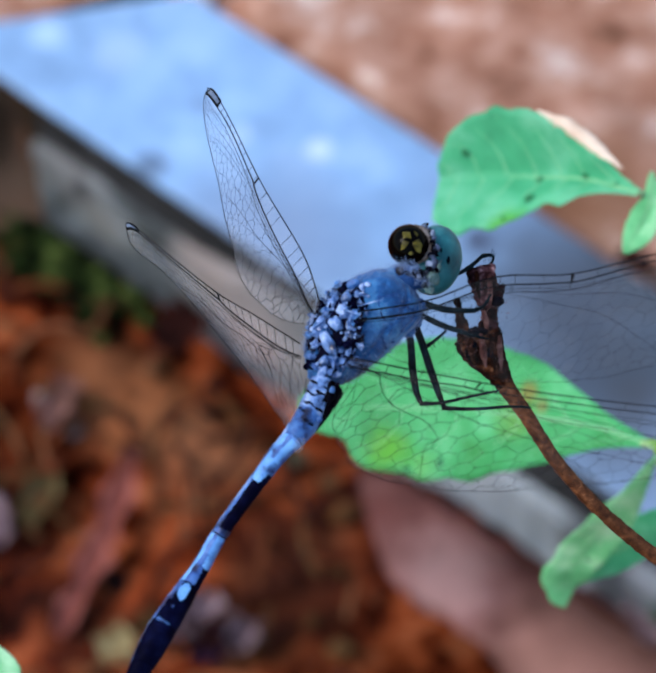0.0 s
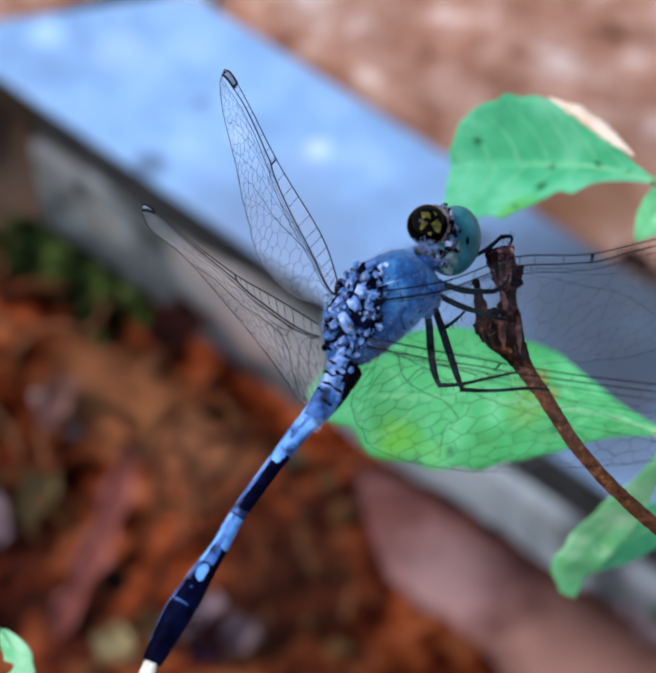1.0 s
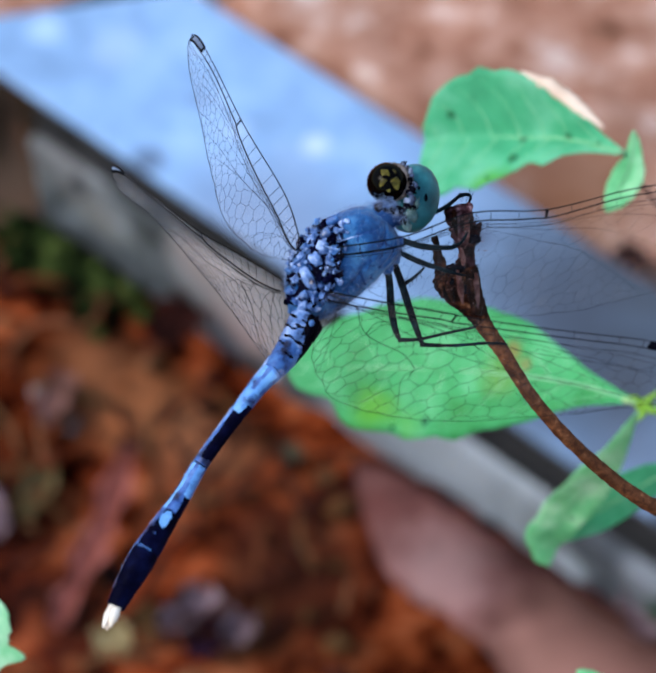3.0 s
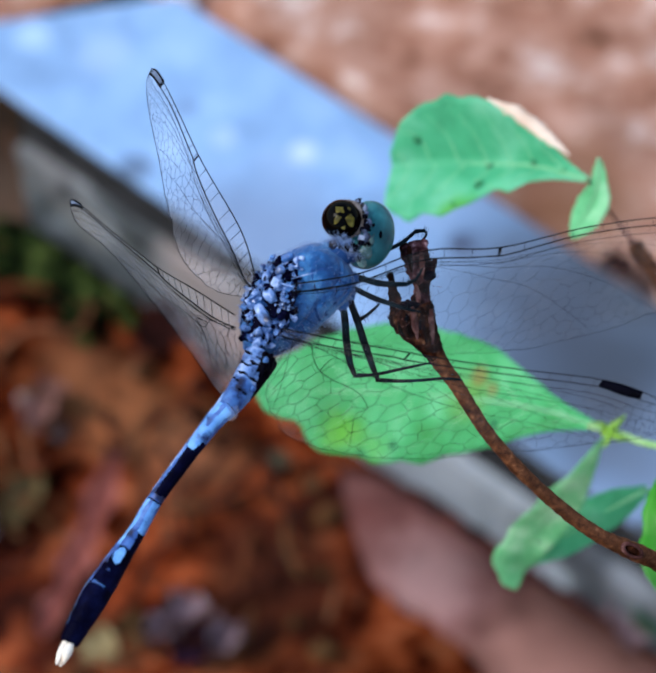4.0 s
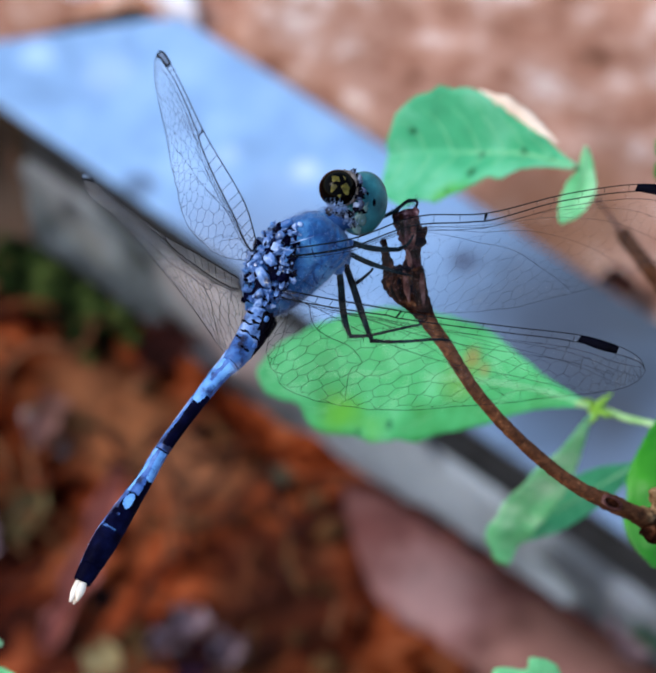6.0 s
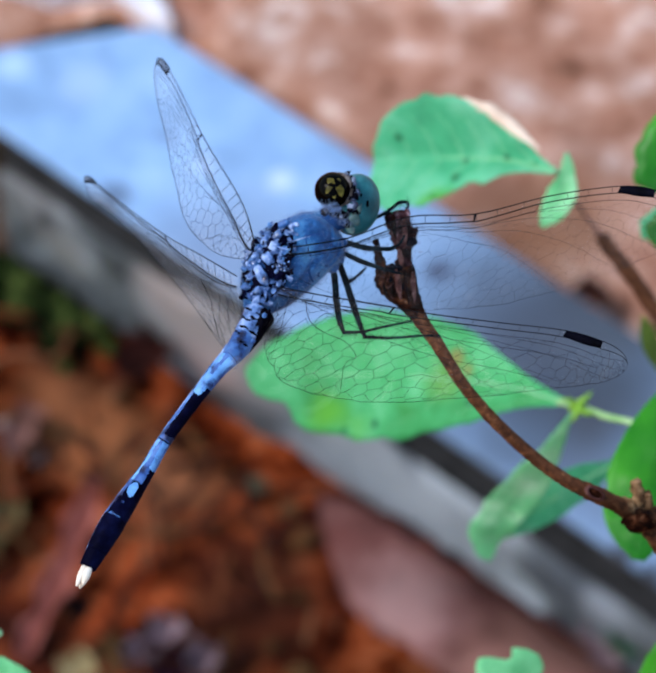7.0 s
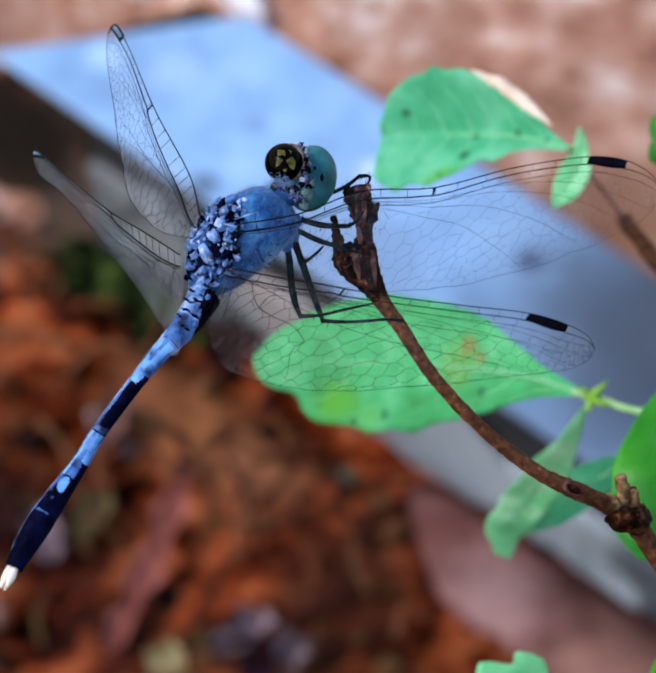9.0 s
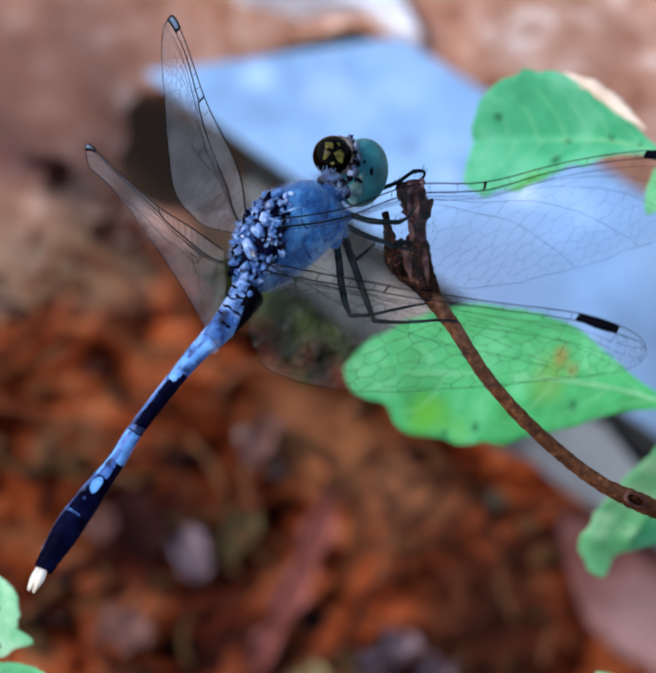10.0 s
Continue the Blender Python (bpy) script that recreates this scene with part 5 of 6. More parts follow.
EYE_MARKS = [
    [(-1.62, 8.89, 0.29), (-1.19, 8.85, 0.29), (-1.11, 8.51, 0.29), (-1.38, 8.58, 0.29), (-1.55, 8.51, 0.29)],
    [(-1.57, 8.43, 0.29), (-1.25, 8.30, 0.29), (-1.47, 7.98, 0.29), (-1.68, 7.88, 0.29), (-1.66, 8.15, 0.29)],
    [(-1.08, 8.24, 0.29), (-0.75, 8.51, 0.29), (-0.53, 8.19, 0.29), (-0.64, 7.73, 0.29), (-0.85, 7.81, 0.29)],
    [(-0.96, 8.89, 0.29), (-0.75, 8.79, 0.29), (-0.81, 8.62, 0.29)],
    [(-1.30, 7.73, 0.29), (-1.04, 7.81, 0.29), (-1.13, 7.60, 0.29)],
]


def build_head():
    bm = bmesh.new()
    blob(bm, (0.20, 7.40, -1.16), (1.52, 1.95, 1.6), Matrix.Rotation(radians(-12), 3, "Z"), 4)
    teal = part("eye", bm, EYE_TEAL, fly, "smooth teal compound eye")
    bm = bmesh.new()
    blob(bm, (-1.22, 8.20, 0.29), (1.15, 1.13, 1.1), None, 4)
    dark = part("eye", bm, EYE_DARK, fly, "glossy black eye with yellow marks")
    centre = Vector((-1.22, 8.20, 0.29))
    for corners in EYE_MARKS:
        bm = bmesh.new()
        flat = [Vector(c) - centre for c in corners]
        mid = sum(flat, Vector()) / len(flat)
        loop = flat + flat[:1]
        edge = [loop[int(w)].lerp(loop[int(w) + 1], w % 1) for w in [q / 24 * len(flat) for q in range(24)]]

        def over(p, swell):
            x, y = p.x / 1.15, p.y / 1.13
            z = math.sqrt(max(0.02, 1 - x * x - y * y))
            return centre + Vector((x * 1.15, y * 1.13, z * 1.1)) * swell

        rings = [[bm.verts.new(over(mid.lerp(p, f), 1.008)) for p in edge] for f in (0.05, 0.4, 0.75, 1.0)]
        rings.append([bm.verts.new(over(p, 0.97)) for p in edge])
        bm.faces.new(rings[0])
        for r0, r1 in zip(rings, rings[1:]):
            for q in range(24):
                bm.faces.new((r0[q], r1[q], r1[(q + 1) % 24], r0[(q + 1) % 24]))
        bmesh.ops.recalc_face_normals(bm, faces=bm.faces[:])
        part("eye_mark", bm, EYE_YELLOW, dark, "yellow mark")
    bm = bmesh.new()
    rim = [centre + Vector((1.12 * math.cos(a), 1.1 * math.sin(a), 0.32)) for a in [radians(-65 + 140 * k / 10) for k in range(11)]]
    tube(bm, rim, [0.05, 0.16, 0.12, 0.18, 0.06], 8, 30, 0.7, 3.0)
    part("eye_rim", bm, BEIGE, dark, "beige rim behind the eye")
    for x, y, rx, ry in ((801, 491, 0.11, 0.24), (773, 514, 0.30, 0.13), (768, 470, 0.26, 0.32), (752, 540, 0.34, 0.40), (785, 470, 0.08, 0.12)):
        bm = bmesh.new()
        d = Vector(((x - 772) / 61, -(y - 490) / 78, 0))
        d.z = math.sqrt(max(0.05, 1 - d.x * d.x - d.y * d.y))
        blob(bm, Vector((0.20, 7.40, -1.16)) + Vector((d.x * 1.5, d.y * 1.93, d.z * 1.58)), (rx, ry, 0.12), None, 2, 0.3, x)
        part("eye_spot", bm, BLACK, teal)
    for c, r, turn in (((0.10, 6.38, 0.30), (0.30, 0.34, 0.14), 0.4), ((-0.12, 5.78, 0.20), (0.26, 0.30, 0.14), 0.2), ((0.02, 8.60, 0.42), (0.18, 0.40, 0.16), 0.3), ((0.34, 6.95, 0.36), (0.16, 0.40, 0.12), -0.5)):
        bm = bmesh.new()
        blob(bm, c, r, Matrix.Rotation(turn, 3, "Z"), 3, 0.6, c[1] * 9)
        part("face_plate", bm, BEIGE_PALE, fly, "pale beige plate beside the eye")
    for pts, r in (([(-0.20, 6.95, 0.75), (0.15, 6.92, 0.62), (0.38, 6.72, 0.45)], 0.11), ([(0.00, 8.20, 0.72), (0.12, 7.95, 0.72), (0.02, 7.65, 0.82)], 0.17), ([(-0.45, 6.55, 0.9), (-0.30, 6.20, 0.75), (-0.25, 5.85, 0.5)], 0.12)):
        bm = bmesh.new()
        tube(bm, pts, [0.04, r, 0.04], 8, 14, 0.5, r * 40)
        part("face_bar", bm, BLACK, fly, "black bar beside the eye")
    rng = random.Random(9)
    for k in range(34):
        bm = bmesh.new()
        s = k / 33
        c = Vector(curve_at([(-0.30, 9.29, -0.00), (0.10, 8.30, 0.87), (0.02, 7.29, 1.16), (-0.72, 6.53, 1.45), (-1.83, 6.92, 1.16)], s))
        c += Vector((rng.uniform(-0.12, 0.12), rng.uniform(-0.12, 0.12), rng.uniform(0, 0.2)))
        r = rng.uniform(0.11, 0.22)
        blob(bm, c, (r, r * rng.uniform(0.7, 1.6), r), Matrix.Rotation(rng.uniform(0, 3), 3, "Z"), 2, 0.9, k)
        part("head_plate", bm, HEAD_CRUST if rng.random() < 0.6 else BLACK, fly)


build_head()

ABDOMEN = [(-5.69, 0.54, 1.45), (-6.44, -0.76, 2.32), (-7.33, -2.00, 3.19), (-8.05, -2.73, 3.48), (-9.21, -4.23, 3.92), (-11.25, -7.00, 4.35), (-12.30, -8.79, 4.79), (-13.21, -10.20, 5.37), (-14.43, -12.16, 6.38), (-15.69, -14.46, 7.25)]
GIRTH = [0.98, 0.82, 0.62, 0.52, 0.44, 0.42, 0.47, 0.60, 0.74, 0.52]


def abdomen_tone(s, e, q):
    """Which cuticle shows at s along the abdomen and e across it (-1 to 1): 0 pale, 1 mid blue, 2 navy, 3 greyish, 4 crust, 5 black."""
    s, e = s + 0.004 * q, e + 0.12 * q
    if s < 0.215:
        return 5 if e > 0.08 + 9 * max(0.0, s - 0.06) else (4 if s < 0.13 else 3)
    if s < 0.245:
        return 3
    if s < 0.455:
        if s > 0.425 and e > 0.35 - (s - 0.425) * 9:
            return 2
        if -0.5 < e < -0.1 and s < 0.385:
            return 1
        return 1 if e > 0.72 or s < 0.262 else 0
    if s < 0.548:
        return 2 if e > -0.66 else 1
    if s < 0.562:
        return 1
    if s < 0.567:
        return 2
    if s < 0.67:
        if -0.62 < e < -0.12 + (s - 0.567) * 2.2:
            return 1
        return 0 if e < 0.8 else 1
    if s < 0.742:
        return 2 if e > 0.35 else (0 if e < -0.72 else 1)
    if s < 0.747:
        return 2
    if s < 0.81:
        if ((s - 0.776) / 0.026) ** 2 + ((e + 0.08) / 0.46) ** 2 < 1:
            return 0
        return 1 if e < -0.62 else 2
    if s < 0.862:
        return 1 if e < -0.85 or (abs(s - 0.825) < 0.004 and abs(e + 0.25) < 0.12) else 2
    if s < 0.868:
        return 3 if -0.7 < e < 0.3 else 2
    return 2


def build_abdomen():
    tones = [PALE_BLUE, MID_BLUE, NAVY, GREY_BLUE, CRUST, BLACK]
    cuts = [0.0, 0.07, 0.245, 0.455, 0.565, 0.745, 0.865, 0.95, 1.0]
    for k, (a, b) in enumerate(zip(cuts, cuts[1:])):
        bm = bmesh.new()
        n = max(7, int((b - a) * 60))
        pts = [curve_at(ABDOMEN, a + (b - a) * i / (n - 1)) for i in range(n)]
        r = [number_at(GIRTH, a + (b - a) * i / (n - 1)) for i in range(n)]
        r = [v * (1.01 if 0 < i < n - 1 else 0.975) for i, v in enumerate(r)]
        steps = int((b - a) * 330)
        tube(bm, pts, r, 48, steps, 0.03, k * 2.0, axis=(0.5, 0.3, 0.8))
        bm.faces.ensure_lookup_table()
        for f in bm.faces[48 * steps:]:
            f.material_index = 2
        for i, f in enumerate(bm.faces[:48 * steps]):
            s = a + (b - a) * (i // 48 + 0.5) / steps
            c, t = curve_at(ABDOMEN, s), (curve_at(ABDOMEN, s + 0.01) - curve_at(ABDOMEN, s - 0.01)).normalized()
            side = -t.cross(Vector((0, 0, 1))).normalized()
            v = f.calc_center_median()
            f.material_index = abdomen_tone(s, (v - c).dot(side) / number_at(GIRTH, s), noise.noise(v * 1.6) + 0.3 * noise.noise(v * 4))
        part("abdomen_segment", bm, tones, fly)
    bm = bmesh.new()
    blob(bm, (-5.72, -0.20, 2.47), (0.42, 0.95, 0.42), Matrix.Rotation(radians(-28), 3, "Z"), 4, 0.75, 5.0)
    part("side_patch", bm, BLACK, fly, "black patch at the abdomen base")
    for c, r in (((-5.41, 0.44, 3.05), 0.12), ((-6.08, -1.12, 3.34), 0.12)):
        bm = bmesh.new()
        blob(bm, c, (r, r * 1.6, r), Matrix.Rotation(radians(-28), 3, "Z"), 2, 0.8, r * 90)
        part("fleck", bm, GREY_BLUE, fly)
    # Broken black bands round the base: where each starts, how far it goes and how thick it is.
    for k, (s, start, reach, thick) in enumerate(((0.012, 15, 100, 0.10), (0.040, 60, 60, 0.13), (0.058, 10, 80, 0.08), (0.092, 35, 95, 0.12), (0.125, 20, 45, 0.07), (0.150, 70, 55, 0.10))):
        bm = bmesh.new()
        c, t = curve_at(ABDOMEN, s), (curve_at(ABDOMEN, s + 0.02) - curve_at(ABDOMEN, s)).normalized()
        side = t.cross(Vector((0, 0, 1))).normalized()
        r = number_at(GIRTH, s) * 1.02
        ring = []
        for q in range(13):
            a = radians(start + reach * q / 12)
            ring.append(c + side * (r * math.cos(a)) + Vector((0, 0, 1)) * (r * math.sin(a)) + t * (0.10 * noise.noise(Vector((q * 0.35, k * 5.0, 1)))))
        tube(bm, ring, [0.03, thick, thick * 0.6, thick * 1.1, 0.03], 6, 30, 0.4, k)
        part("dark_band", bm, BLACK, fly)
    # The flank's powdery rim and its highlight, drawn as one pale tube.
    line_pts = []
    for k in range(12):
        s = 0.2 + 0.76 * k / 11
        c, t = curve_at(ABDOMEN, s), (curve_at(ABDOMEN, s + 0.02) - curve_at(ABDOMEN, s - 0.02)).normalized()
        line_pts.append(c + t.cross(Vector((0, 0, 1))).normalized() * (number_at(GIRTH, s) * 0.97) + Vector((0, 0, 0.12)))
    bm = bmesh.new()
    tube(bm, line_pts, [0.09, 0.06, 0.05, 0.03], 6, 60, 0.5, 4.0)
    part("side_line", bm, CRUST, fly, "thin pale powdery rim and its highlight along the abdomen")
    for a, b in (((-15.82, -14.42, 7.40), (-16.27, -15.51, 7.98)), ((-15.59, -14.50, 7.54), (-15.90, -15.47, 8.12)), ((-15.77, -14.41, 6.96), (-16.11, -15.68, 7.54))):
        bm = bmesh.new()
        tube(bm, [a, (Vector(a) + Vector(b)) / 2, b], [0.22, 0.24, 0.07], 10, 8, 0.1, 1.0)
        part("cercus", bm, IVORY, fly, "ivory white tail appendage")
    bm = bmesh.new()
    blob(bm, (-7.16, -2.46, 3.77), (0.26, 0.44, 0.24), Matrix.Rotation(radians(-30), 3, "Z"), 3, 0.3, 3.0)
    part("genital_lobe", bm, MILKY_SHEEN_FILM, fly, "small translucent lobe")


build_abdomen()

LEGS = [
    ([(-1.45, 4.15, -1.55), (-1.12, 3.20, -1.88), (-0.95, 1.37, -2.61), (-0.75, 0.20, -3.1), (-0.50, -0.46, -3.33)], [0.24, 0.25, 0.27, 0.23, 0.16], [(-0.56, -0.54, -3.33), (0.66, -0.49, -3.19), (2.19, -0.15, -2.90), (3.84, 0.20, -2.75)]),
    ([(-1.10, 4.30, -1.9), (-0.62, 3.35, -2.32), (0.10, 1.25, -3.19), (0.52, 0.05, -3.75), (0.82, -0.72, -4.06)], [0.24, 0.25, 0.27, 0.22, 0.16], [(0.72, -0.80, -4.06), (2.47, -0.87, -4.06), (4.64, -0.72, -3.77), (5.64, -0.79, -3.19)]),
    ([(-1.00, 5.30, -0.9), (-0.48, 5.08, -0.87), (0.90, 4.67, -0.58), (2.46, 4.63, -0.87)], [0.2, 0.2, 0.22, 0.15], [(2.46, 4.68, -0.87), (2.91, 4.92, -0.72), (3.30, 5.52, -1.16)]),
    ([(-1.00, 4.65, -1.2), (-0.40, 4.33, -1.16), (0.65, 3.82, -0.87), (1.86, 3.42, -0.87)], [0.2, 0.19, 0.2, 0.14], [(1.86, 3.42, -0.87), (2.41, 3.24, -0.87), (3.17, 3.07, -0.87)]),
    ([(-1.20, 4.40, -2.3), (-0.74, 3.92, -2.90), (-0.51, 3.17, -3.19), (-0.18, 2.60, -3.19)], [0.18, 0.17, 0.17, 0.11], [(-0.18, 2.66, -3.19), (0.28, 2.96, -2.90), (0.92, 3.54, -2.61)]),
    ([(1.29, 6.55, -1.74), (2.19, 7.02, -2.61), (2.97, 7.68, -3.48)], [0.14, 0.15, 0.12], [(2.97, 7.68, -3.48), (3.44, 7.74, -3.77), (3.61, 7.54, -3.77), (3.38, 7.11, -3.48)]),
]


def build_legs():
    for c, r, turn in (((-1.25, 3.75, -1.35), (0.42, 0.62, 0.5), 0.3), ((-0.85, 4.20, -1.3), (0.40, 0.5, 0.5), 0.5), ((-0.70, 4.95, -0.85), (0.50, 0.38, 0.45), -0.2)):
        bm = bmesh.new()
        blob(bm, c, r, Matrix.Rotation(turn, 3, "Z"), 3, 0.3, c[1])
        part("hip", bm, BLOOM, fly, "powdery blue hip of a leg")
    rng = random.Random(12)
    for femur, girth, tibia in LEGS:
        bm = bmesh.new()
        tube(bm, femur, [0.82 * g for g in girth], 10, 24, 0.12, 1.0)
        leg = part("leg", bm, LEG, fly, "thin dark leg")
        bm = bmesh.new()
        tube(bm, tibia, [0.14, 0.10, 0.085, 0.06], 8, 16, 0.1, 2.0)
        part("shin", bm, LEG, leg)
        for path in (femur, tibia):
            for k in range(7):
                s = 0.12 + 0.8 * k / 6
                a = curve_at(path, s)
                d = Vector((rng.uniform(-0.3, 0.3), rng.choice((-1, 1)) * rng.uniform(0.3, 0.6), rng.uniform(-0.2, 0.4))).normalized() * 0.42
                bm = bmesh.new()
                tube(bm, [a, a + d], [0.028, 0.006], 4, 2)
                part("spine", bm, LEG, leg)


build_legs()

WINGS = [
    # label, leading edge, trailing edge, joint of the leading edge, stigma span, width of the spot
    ("clear netted forewing held out and up", [(-6.08, 5.09, 0.29), (-6.98, 7.75, -2.90), (-9.38, 11.87, -6.67), (-11.29, 15.73, -11.31), (-12.34, 17.64, -13.48), (-12.85, 18.10, -14.35)],
     [(-6.54, 3.87, 1.16), (-8.33, 4.29, 0.29), (-10.20, 6.03, -1.45), (-11.15, 8.84, -4.06), (-11.96, 12.17, -7.25), (-12.79, 15.28, -10.87), (-13.05, 17.13, -13.05), (-12.85, 18.10, -14.35)], 0.42, (0.73, 0.90), 0.50),
    ("clear netted hindwing held out and back", [(-7.16, 2.88, 1.16), (-9.64, 4.38, -2.61), (-11.88, 5.67, -5.22), (-14.83, 7.88, -8.99), (-17.16, 9.74, -12.03), (-17.68, 9.80, -12.61)],
     [(-6.79, 0.96, 2.18), (-7.29, -2.07, 2.18), (-8.20, -1.15, 1.16), (-10.20, 1.50, -1.16), (-11.95, 3.55, -3.48), (-14.80, 6.65, -7.25), (-17.08, 8.43, -10.87), (-17.68, 9.80, -12.61)], 0.40, (0.775, 0.93), 0.42),
    ("clear netted forewing with a black wing spot", [(-4.04, 4.58, 1.70), (-0.34, 5.15, 2.41), (3.33, 6.41, 3.05), (7.33, 6.55, 3.77), (11.73, 7.58, 4.93), (15.70, 8.09, 6.09), (17.75, 7.80, 6.96), (19.07, 6.96, 7.69), (19.50, 6.00, 7.98)],
     [(-4.04, 3.17, 2.18), (-1.82, 1.94, 2.18), (1.37, 1.13, 2.61), (4.78, 0.83, 3.34), (8.39, 1.02, 4.35), (13.12, 2.21, 5.51), (16.85, 3.63, 6.53), (18.74, 4.71, 7.54), (19.50, 6.00, 7.98)], 0.375, (0.63, 0.75), 0.58),
    ("clear netted hindwing with a black wing spot", [(-4.45, 2.15, 2.18), (-1.62, 1.58, 3.60), (1.59, 1.00, 5.20), (4.90, 0.43, 6.20), (8.70, -0.06, 7.00), (12.45, -0.52, 7.69), (14.63, -1.20, 8.27), (15.60, -1.83, 8.70), (15.88, -2.49, 8.85)],
     [(-4.90, 0.59, 2.18), (-5.35, -1.61, 3.19), (-4.22, -3.54, 4.35), (-1.54, -4.48, 5.37), (2.05, -4.75, 6.38), (6.79, -4.46, 7.25), (11.48, -3.92, 7.98), (14.25, -3.57, 8.56), (15.50, -3.05, 8.70), (15.88, -2.49, 8.85)], 0.28, (0.625, 0.74), 0.55),
]


# Forked veins near the joints, by wing: pairs of along and across, and a radius.
FORKS = {
    3: [([(0.03, 0.18), (0.14, 0.28), (0.26, 0.40), (0.42, 0.60), (0.50, 0.80)], 0.020), ([(0.03, 0.18), (0.10, 0.45), (0.16, 0.75), (0.18, 0.97)], 0.016), ([(0.40, 0.2), (0.52, 0.34), (0.62, 0.56), (0.68, 0.85)], 0.014)],
    4: [([(0.02, 0.3), (0.14, 0.22), (0.20, 0.34), (0.34, 0.36), (0.45, 0.50), (0.56, 0.50), (0.66, 0.75)], 0.022), ([(0.17, 0.26), (0.24, 0.30), (0.21, 0.42), (0.22, 0.58), (0.27, 0.95)], 0.022), ([(0.05, 0.35), (0.10, 0.55), (0.12, 0.85)], 0.015)],
    6: [([(0.04, 0.16), (0.09, 0.16), (0.12, 0.30), (0.16, 0.40), (0.21, 0.42), (0.26, 0.44), (0.31, 0.56), (0.30, 0.64), (0.34, 0.90)], 0.024), ([(0.16, 0.40), (0.16, 0.24), (0.19, 0.19)], 0.020), ([(0.03, 0.12), (0.14, 0.19), (0.28, 0.30), (0.42, 0.42), (0.56, 0.60), (0.64, 0.80)], 0.020), ([(0.02, 0.10), (0.20, 0.13), (0.40, 0.22), (0.60, 0.36), (0.76, 0.62)], 0.018), ([(0.05, 0.24), (0.07, 0.5), (0.12, 0.8), (0.15, 0.97)], 0.017)],
}


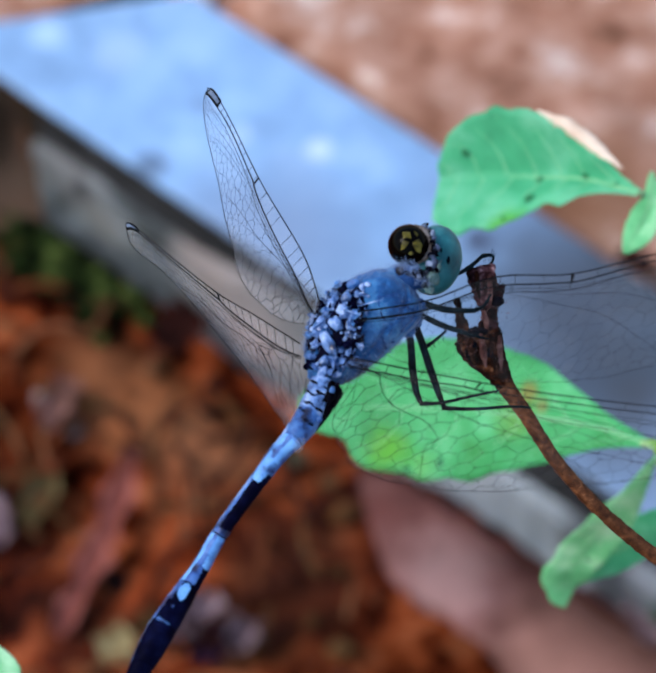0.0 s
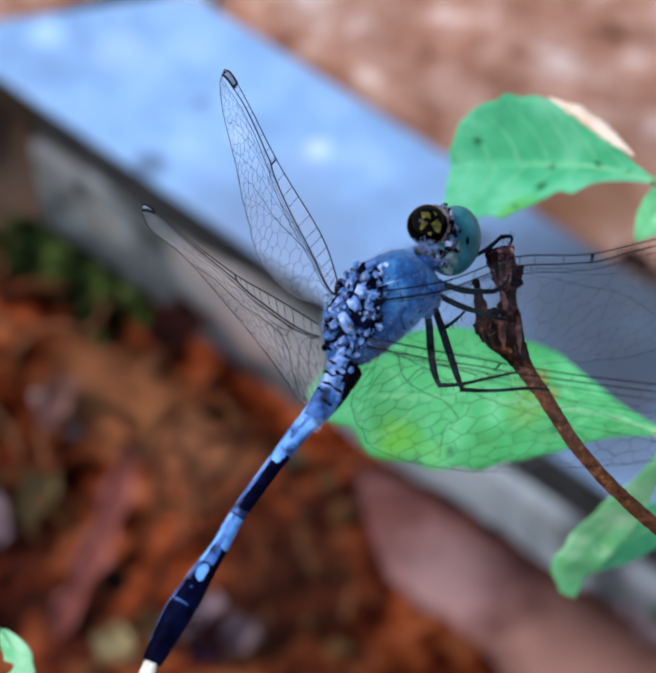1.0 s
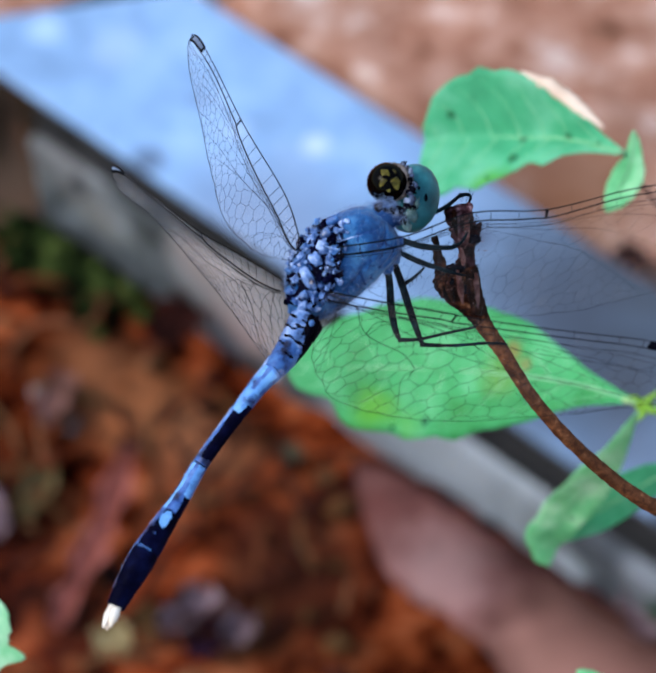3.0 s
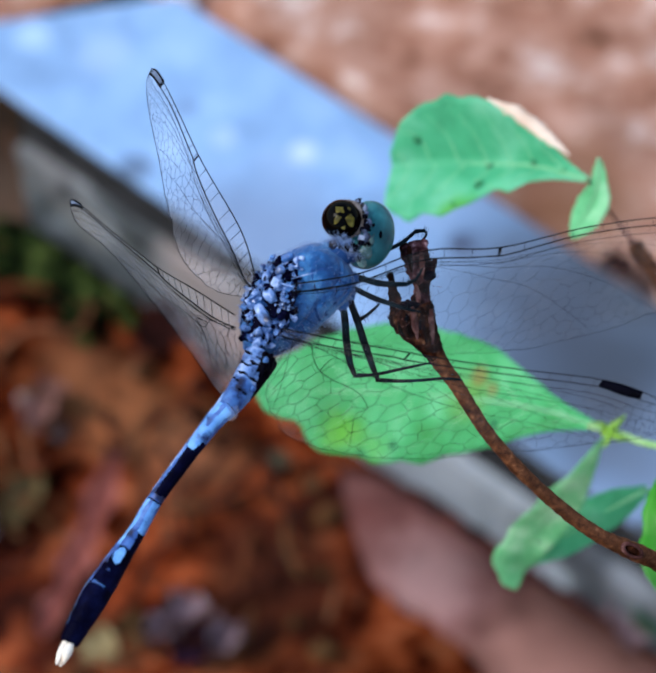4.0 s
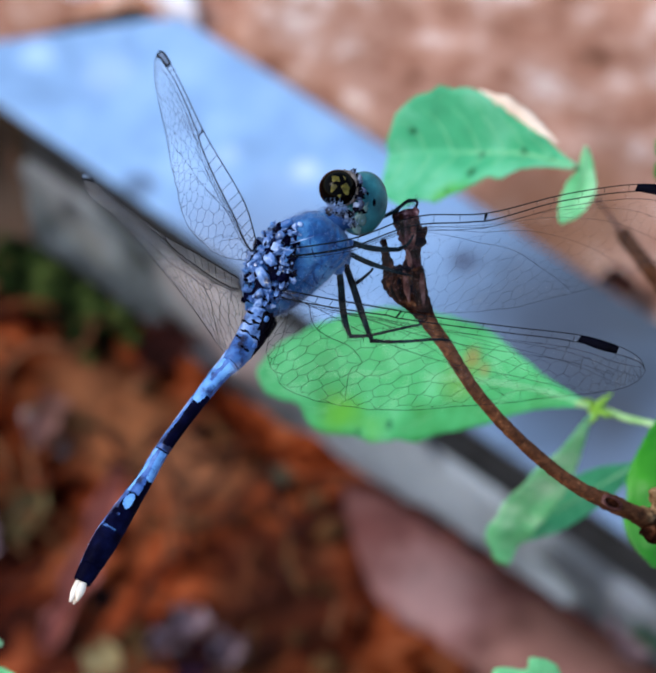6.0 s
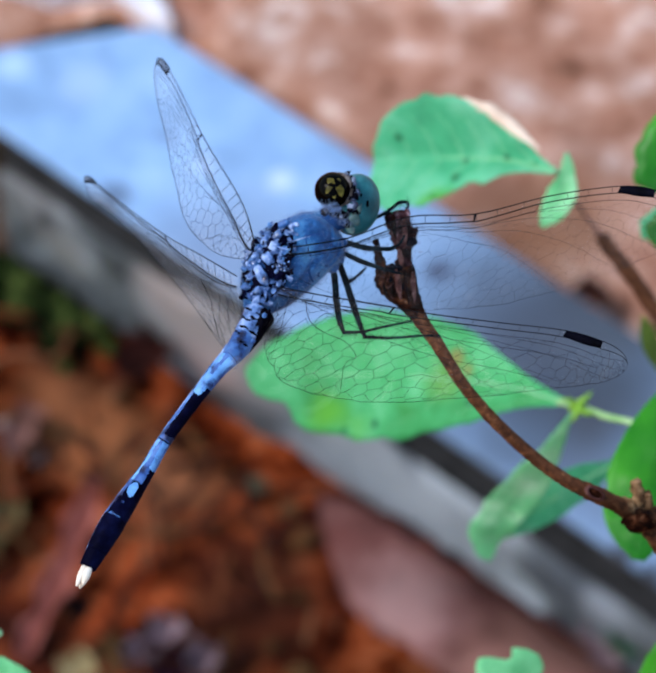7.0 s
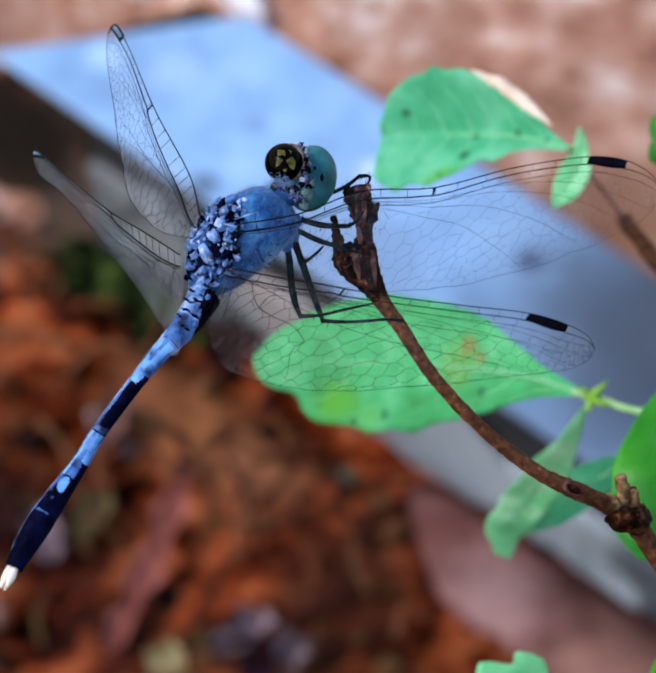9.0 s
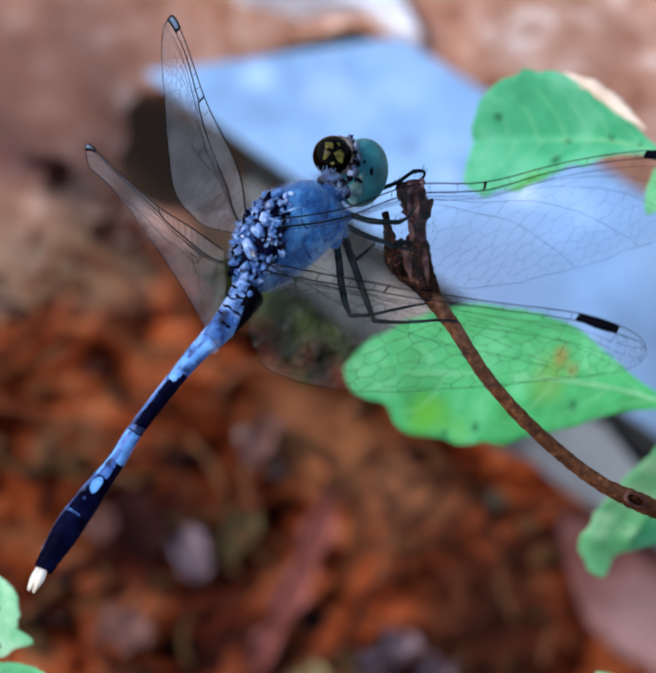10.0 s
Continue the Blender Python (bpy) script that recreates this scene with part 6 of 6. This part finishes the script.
def build_wing(label, lead, trail, joint, stigma, spot, seed):
    rng = random.Random(seed)
    net = {3: 0.0135, 4: 0.0150, 5: 0.0070, 6: 0.0150}[seed]
    cell = {3: 0.62, 4: 0.70, 5: 0.70, 6: 0.76}[seed]
    bold = 1.35 if seed == 6 else 1.0
    forks = FORKS.get(seed, ())

    def at(s, t, lift=0.0):
        a, b = curve_at(lead, s), curve_at(trail, s)
        p = a.lerp(b, t * (1 + 0.035 * t * t * noise.noise(Vector((s * 26, seed, 0)))))
        n = (b - a).cross(curve_at(lead, min(1, s + 0.02)) - curve_at(lead, max(0, s - 0.02)))
        n = n.normalized() if n.length > 1e-6 else Vector((0, 0, 1))
        ridge = 0.10 * math.sin(t * 30) * math.exp(-3 * t) + 0.10 * math.sin(math.pi * t) * math.sin(5 * s + seed)
        return p + n * (ridge * (1 - s) + lift)

    wing = part("wing", bmesh.new(), MILKY_SHEEN_FILM if seed == 3 else (HIND_SHEEN_FILM if seed == 4 else FILM), fly, label)
    bm = bmesh.new()
    g = [[bm.verts.new(at(i / 40, j / 14)) for j in range(15)] for i in range(41)]
    for i in range(40):
        for j in range(14):
            bm.faces.new((g[i][j], g[i + 1][j], g[i + 1][j + 1], g[i][j + 1]))
    me = wing.data
    o = ORIGIN[wing.name]
    for v in bm.verts:
        v.co = (v.co - o) / 1000
    for f in bm.faces:
        f.smooth = True
    bm.to_mesh(me)
    bm.free()

    bm = bmesh.new()

    def line(points, r0, r1, sides=4):
        tube(bm, points, [r0, r1], sides, len(points) - 1, caps=False)

    # Long veins by the leading edge, which the cross veins tie together like a ladder.
    line([at(i / 40, 0.0) for i in range(41)], 0.045, 0.018 if seed > 4 else 0.03)
    line([at(i / 40, 1.0) for i in range(41)], *{3: (0.020, 0.026), 4: (0.018, 0.020), 5: (0.012, 0.008), 6: (0.020, 0.012)}[seed], 3)
    def chord(s):
        return max(0.3, (curve_at(lead, s) - curve_at(trail, s)).length)

    def rail(s):
        # Wide before the node, a steady strip after it to the spot, then running out into the tip.
        wide = math.sin(math.pi * min(1.0, 0.12 + 0.75 * s / joint)) ** 0.7
        if seed > 4:
            gap = 0.30 + 0.28 * wide if s < joint else 0.55 - 0.1 * min(1.0, (s - joint) / 0.1)
        else:
            gap = 0.30 + 1.0 * wide if s < joint else 0.66 - 0.1 * min(1.0, (s - joint) / 0.1)
        if s > stigma[1]:
            gap *= max(0.12, 1 - 1.1 * (s - stigma[1]) / (1 - stigma[1]))
        return min(0.5, gap / chord(s))

    line([at(0.96 * i / 40, rail(0.96 * i / 40)) for i in range(41)], 0.050, 0.018 if seed > 4 else 0.030)
    line([at(0.9 * i / 40, rail(0.9 * i / 40) + min(0.2, 0.45 / chord(0.9 * i / 40)) * (0.3 + 0.7 * min(1, i / 12))) for i in range(41)], 0.02, 0.012)
    line([at(stigma[1] + (0.99 - stigma[1]) * i / 12, 0.0) for i in range(13)], 0.024, 0.008)
    bars = 24 if seed > 4 else 26
    for i in range(bars):
        s = 0.05 + 0.92 * i / (bars - 1) + rng.uniform(-0.008, 0.008)
        if s > stigma[0]:
            continue
        line([at(s, 0.0), at(s + 0.006, rail(s))], 0.024 - 0.012 * s, 0.02 - 0.01 * s, 3)
        if seed > 4:
            line([at(s, rail(s)), at(s + 0.006, rail(s) + min(0.2, 0.45 / chord(s)))], 0.012, 0.010, 3)
    line([at(joint, 0.0), at(joint + 0.004, rail(joint))], 0.085 if seed == 5 else 0.055, 0.05)
    # Main veins that fan out to the trailing edge, and the forked veins near the joint.
    fan = [(0.22, 1.2, 0.016), (0.48, 1.8, 0.017), (0.60, 2.2, 0.013), (0.70, 2.6, 0.016), (0.82, 3.0, 0.012), (0.93, 3.4, 0.013)]
    for end, bend, r in fan[2:] if seed > 4 else fan:
        pts = []
        for i in range(25):
            u = i / 24
            s = 0.015 + (end - 0.015) * u
            pts.append(at(s, rail(s) + 0.03 + (0.97 - rail(s)) * u ** (1.2 + bend)))
        line(pts, r * bold, 0.009, 3)
    for path, r in forks:
        line([at(*curve_at([(a, b, 0) for a, b in path], k / 20).xy) for k in range(21)], r, r * 0.6, 4)
    part("veining", bm, VEIN, wing, "dark main wing veins")

    # The net of small uneven cells: wide near the joint, narrow and long by the trailing edge.
    length = sum((curve_at(lead, (k + 1) / 40) - curve_at(lead, k / 40)).length for k in range(40))
    squeeze = 0.7

    # Cells are drawn out across the wing near the joint, so the chart is stretched there.
    stretch = 0.10 if seed > 4 else 0.06

    def along(s):
        return length * (s + stretch * (1 - math.exp(-s / stretch)))

    table = [along(k / 200) for k in range(201)]

    def back_along(x):
        k = min(199, max(0, bisect(table, x) - 1))
        return (k + (x - table[k]) / (table[k + 1] - table[k])) / 200

    def bisect(rows, x):
        lo, hi = 0, len(rows)
        while lo < hi:
            mid = (lo + hi) // 2
            lo, hi = (lo, mid) if x < rows[mid] else (mid + 1, hi)
        return lo

    def chart(s, t):
        return Vector((along(s), t * chord(s) * squeeze))

    def spacing(s, t):
        return cell * (1.25 - 0.42 * t - 0.55 * s)

    sites = []
    for tries in range(14000):
        s, t = rng.uniform(0.0, 1.0), rng.uniform(0.0, 1.08)
        if t < rail(s) or len(sites) > 1100:
            continue
        q, h = chart(s, t), spacing(s, t)
        if all(abs(q.x - o.x) > h or (q - o).length > h for o, _ in sites):
            sites.append((q, h))

    def outline(q, h):
        """The cell round a site: the ground nearer to it than to any other."""
        poly = [q + Vector(c) * 2.5 * h for c in ((-1, -1), (1, -1), (1, 1), (-1, 1))]
        for o, _ in sites:
            d = o - q
            if not 0 < d.length < 4 * h:
                continue
            mid = (q + o) / 2
            cut = []
            for a, b in zip(poly, poly[1:] + poly[:1]):
                fa, fb = (a - mid).dot(d), (b - mid).dot(d)
                if fa <= 0:
                    cut.append(a)
                if fa * fb < 0:
                    cut.append(a.lerp(b, fa / (fa - fb)))
            poly = cut
        return poly

    # The cells even out once, as a growing net does.
    moved = []
    for q, h in sites:
        poly = outline(q, h)
        c = sum(poly, Vector((0, 0))) / len(poly)
        moved.append((q.lerp(c, 0.7) if (c - q).length < 0.5 * h else q, h))
    sites = moved
    bm = bmesh.new()
    drawn = set()
    for q, h in sites:
        poly = outline(q, h)
        for a, b in zip(poly, poly[1:] + poly[:1]):
            key = (round((a.x + b.x) * 30), round((a.y + b.y) * 30))
            if key in drawn or (a - b).length < 0.03 or (a - b).length > 2.2 * h:
                continue
            drawn.add(key)
            ends = []
            for c in (a, b):
                s = back_along(c.x)
                ends.append((s, c.y / squeeze / chord(min(1.0, max(0.0, s)))))
            if any(not 0.005 < s < 0.985 or t < 0.8 * rail(s) for s, t in ends) or all(t > 1 for _, t in ends):
                continue
            thin = net * (1 - 0.55 * ends[0][0])
            line([at(s, min(1.0, t)) for s, t in ends], thin, thin, 3)
    part("wing_net", bm, NET, wing, "fine net of thin wing veins")
    bm = bmesh.new()
    top, low = [], []
    for i in range(9):
        s = stigma[0] + (stigma[1] - stigma[0]) * i / 8
        wide = min(0.8, spot * (0.72 + 0.28 * math.sin(math.pi * i / 8)) / chord(s))
        top.append([bm.verts.new(at(s, t, 0.05)) for t in (0.0, 0.5 * wide, wide)])
        low.append([bm.verts.new(at(s, t, -0.05)) for t in (0.0, 0.5 * wide, wide)])
    for i in range(8):
        for j in range(2):
            bm.faces.new((top[i][j], top[i + 1][j], top[i + 1][j + 1], top[i][j + 1]))
            bm.faces.new((low[i][j], low[i][j + 1], low[i + 1][j + 1], low[i + 1][j]))
        bm.faces.new((top[i][0], low[i][0], low[i + 1][0], top[i + 1][0]))
        bm.faces.new((top[i][2], top[i + 1][2], low[i + 1][2], low[i][2]))
    if seed < 5:
        for a, b in (((stigma[0], 0.0), (stigma[0], 1.0)), ((stigma[0], 1.0), (stigma[1], 1.0)), ((stigma[1], 1.0), (stigma[1], 0.0)), ((stigma[0], 0.0), (stigma[1], 0.0))):
            edge = []
            for k in range(7):
                v = (a[0] + (b[0] - a[0]) * k / 6, a[1] + (b[1] - a[1]) * k / 6)
                edge.append(at(v[0], v[1] * min(0.8, spot / chord(v[0])), 0.0))
            tube(bm, edge, [0.08, 0.08], 6, 12, index=1)
    part("wing_spot", bm, [STIGMA, VEIN] if seed < 5 else BLACK, wing, "grey wing spot" if seed < 5 else "dark wing spot")


for number, w in enumerate(WINGS):
    build_wing(*w, seed=number + 3)
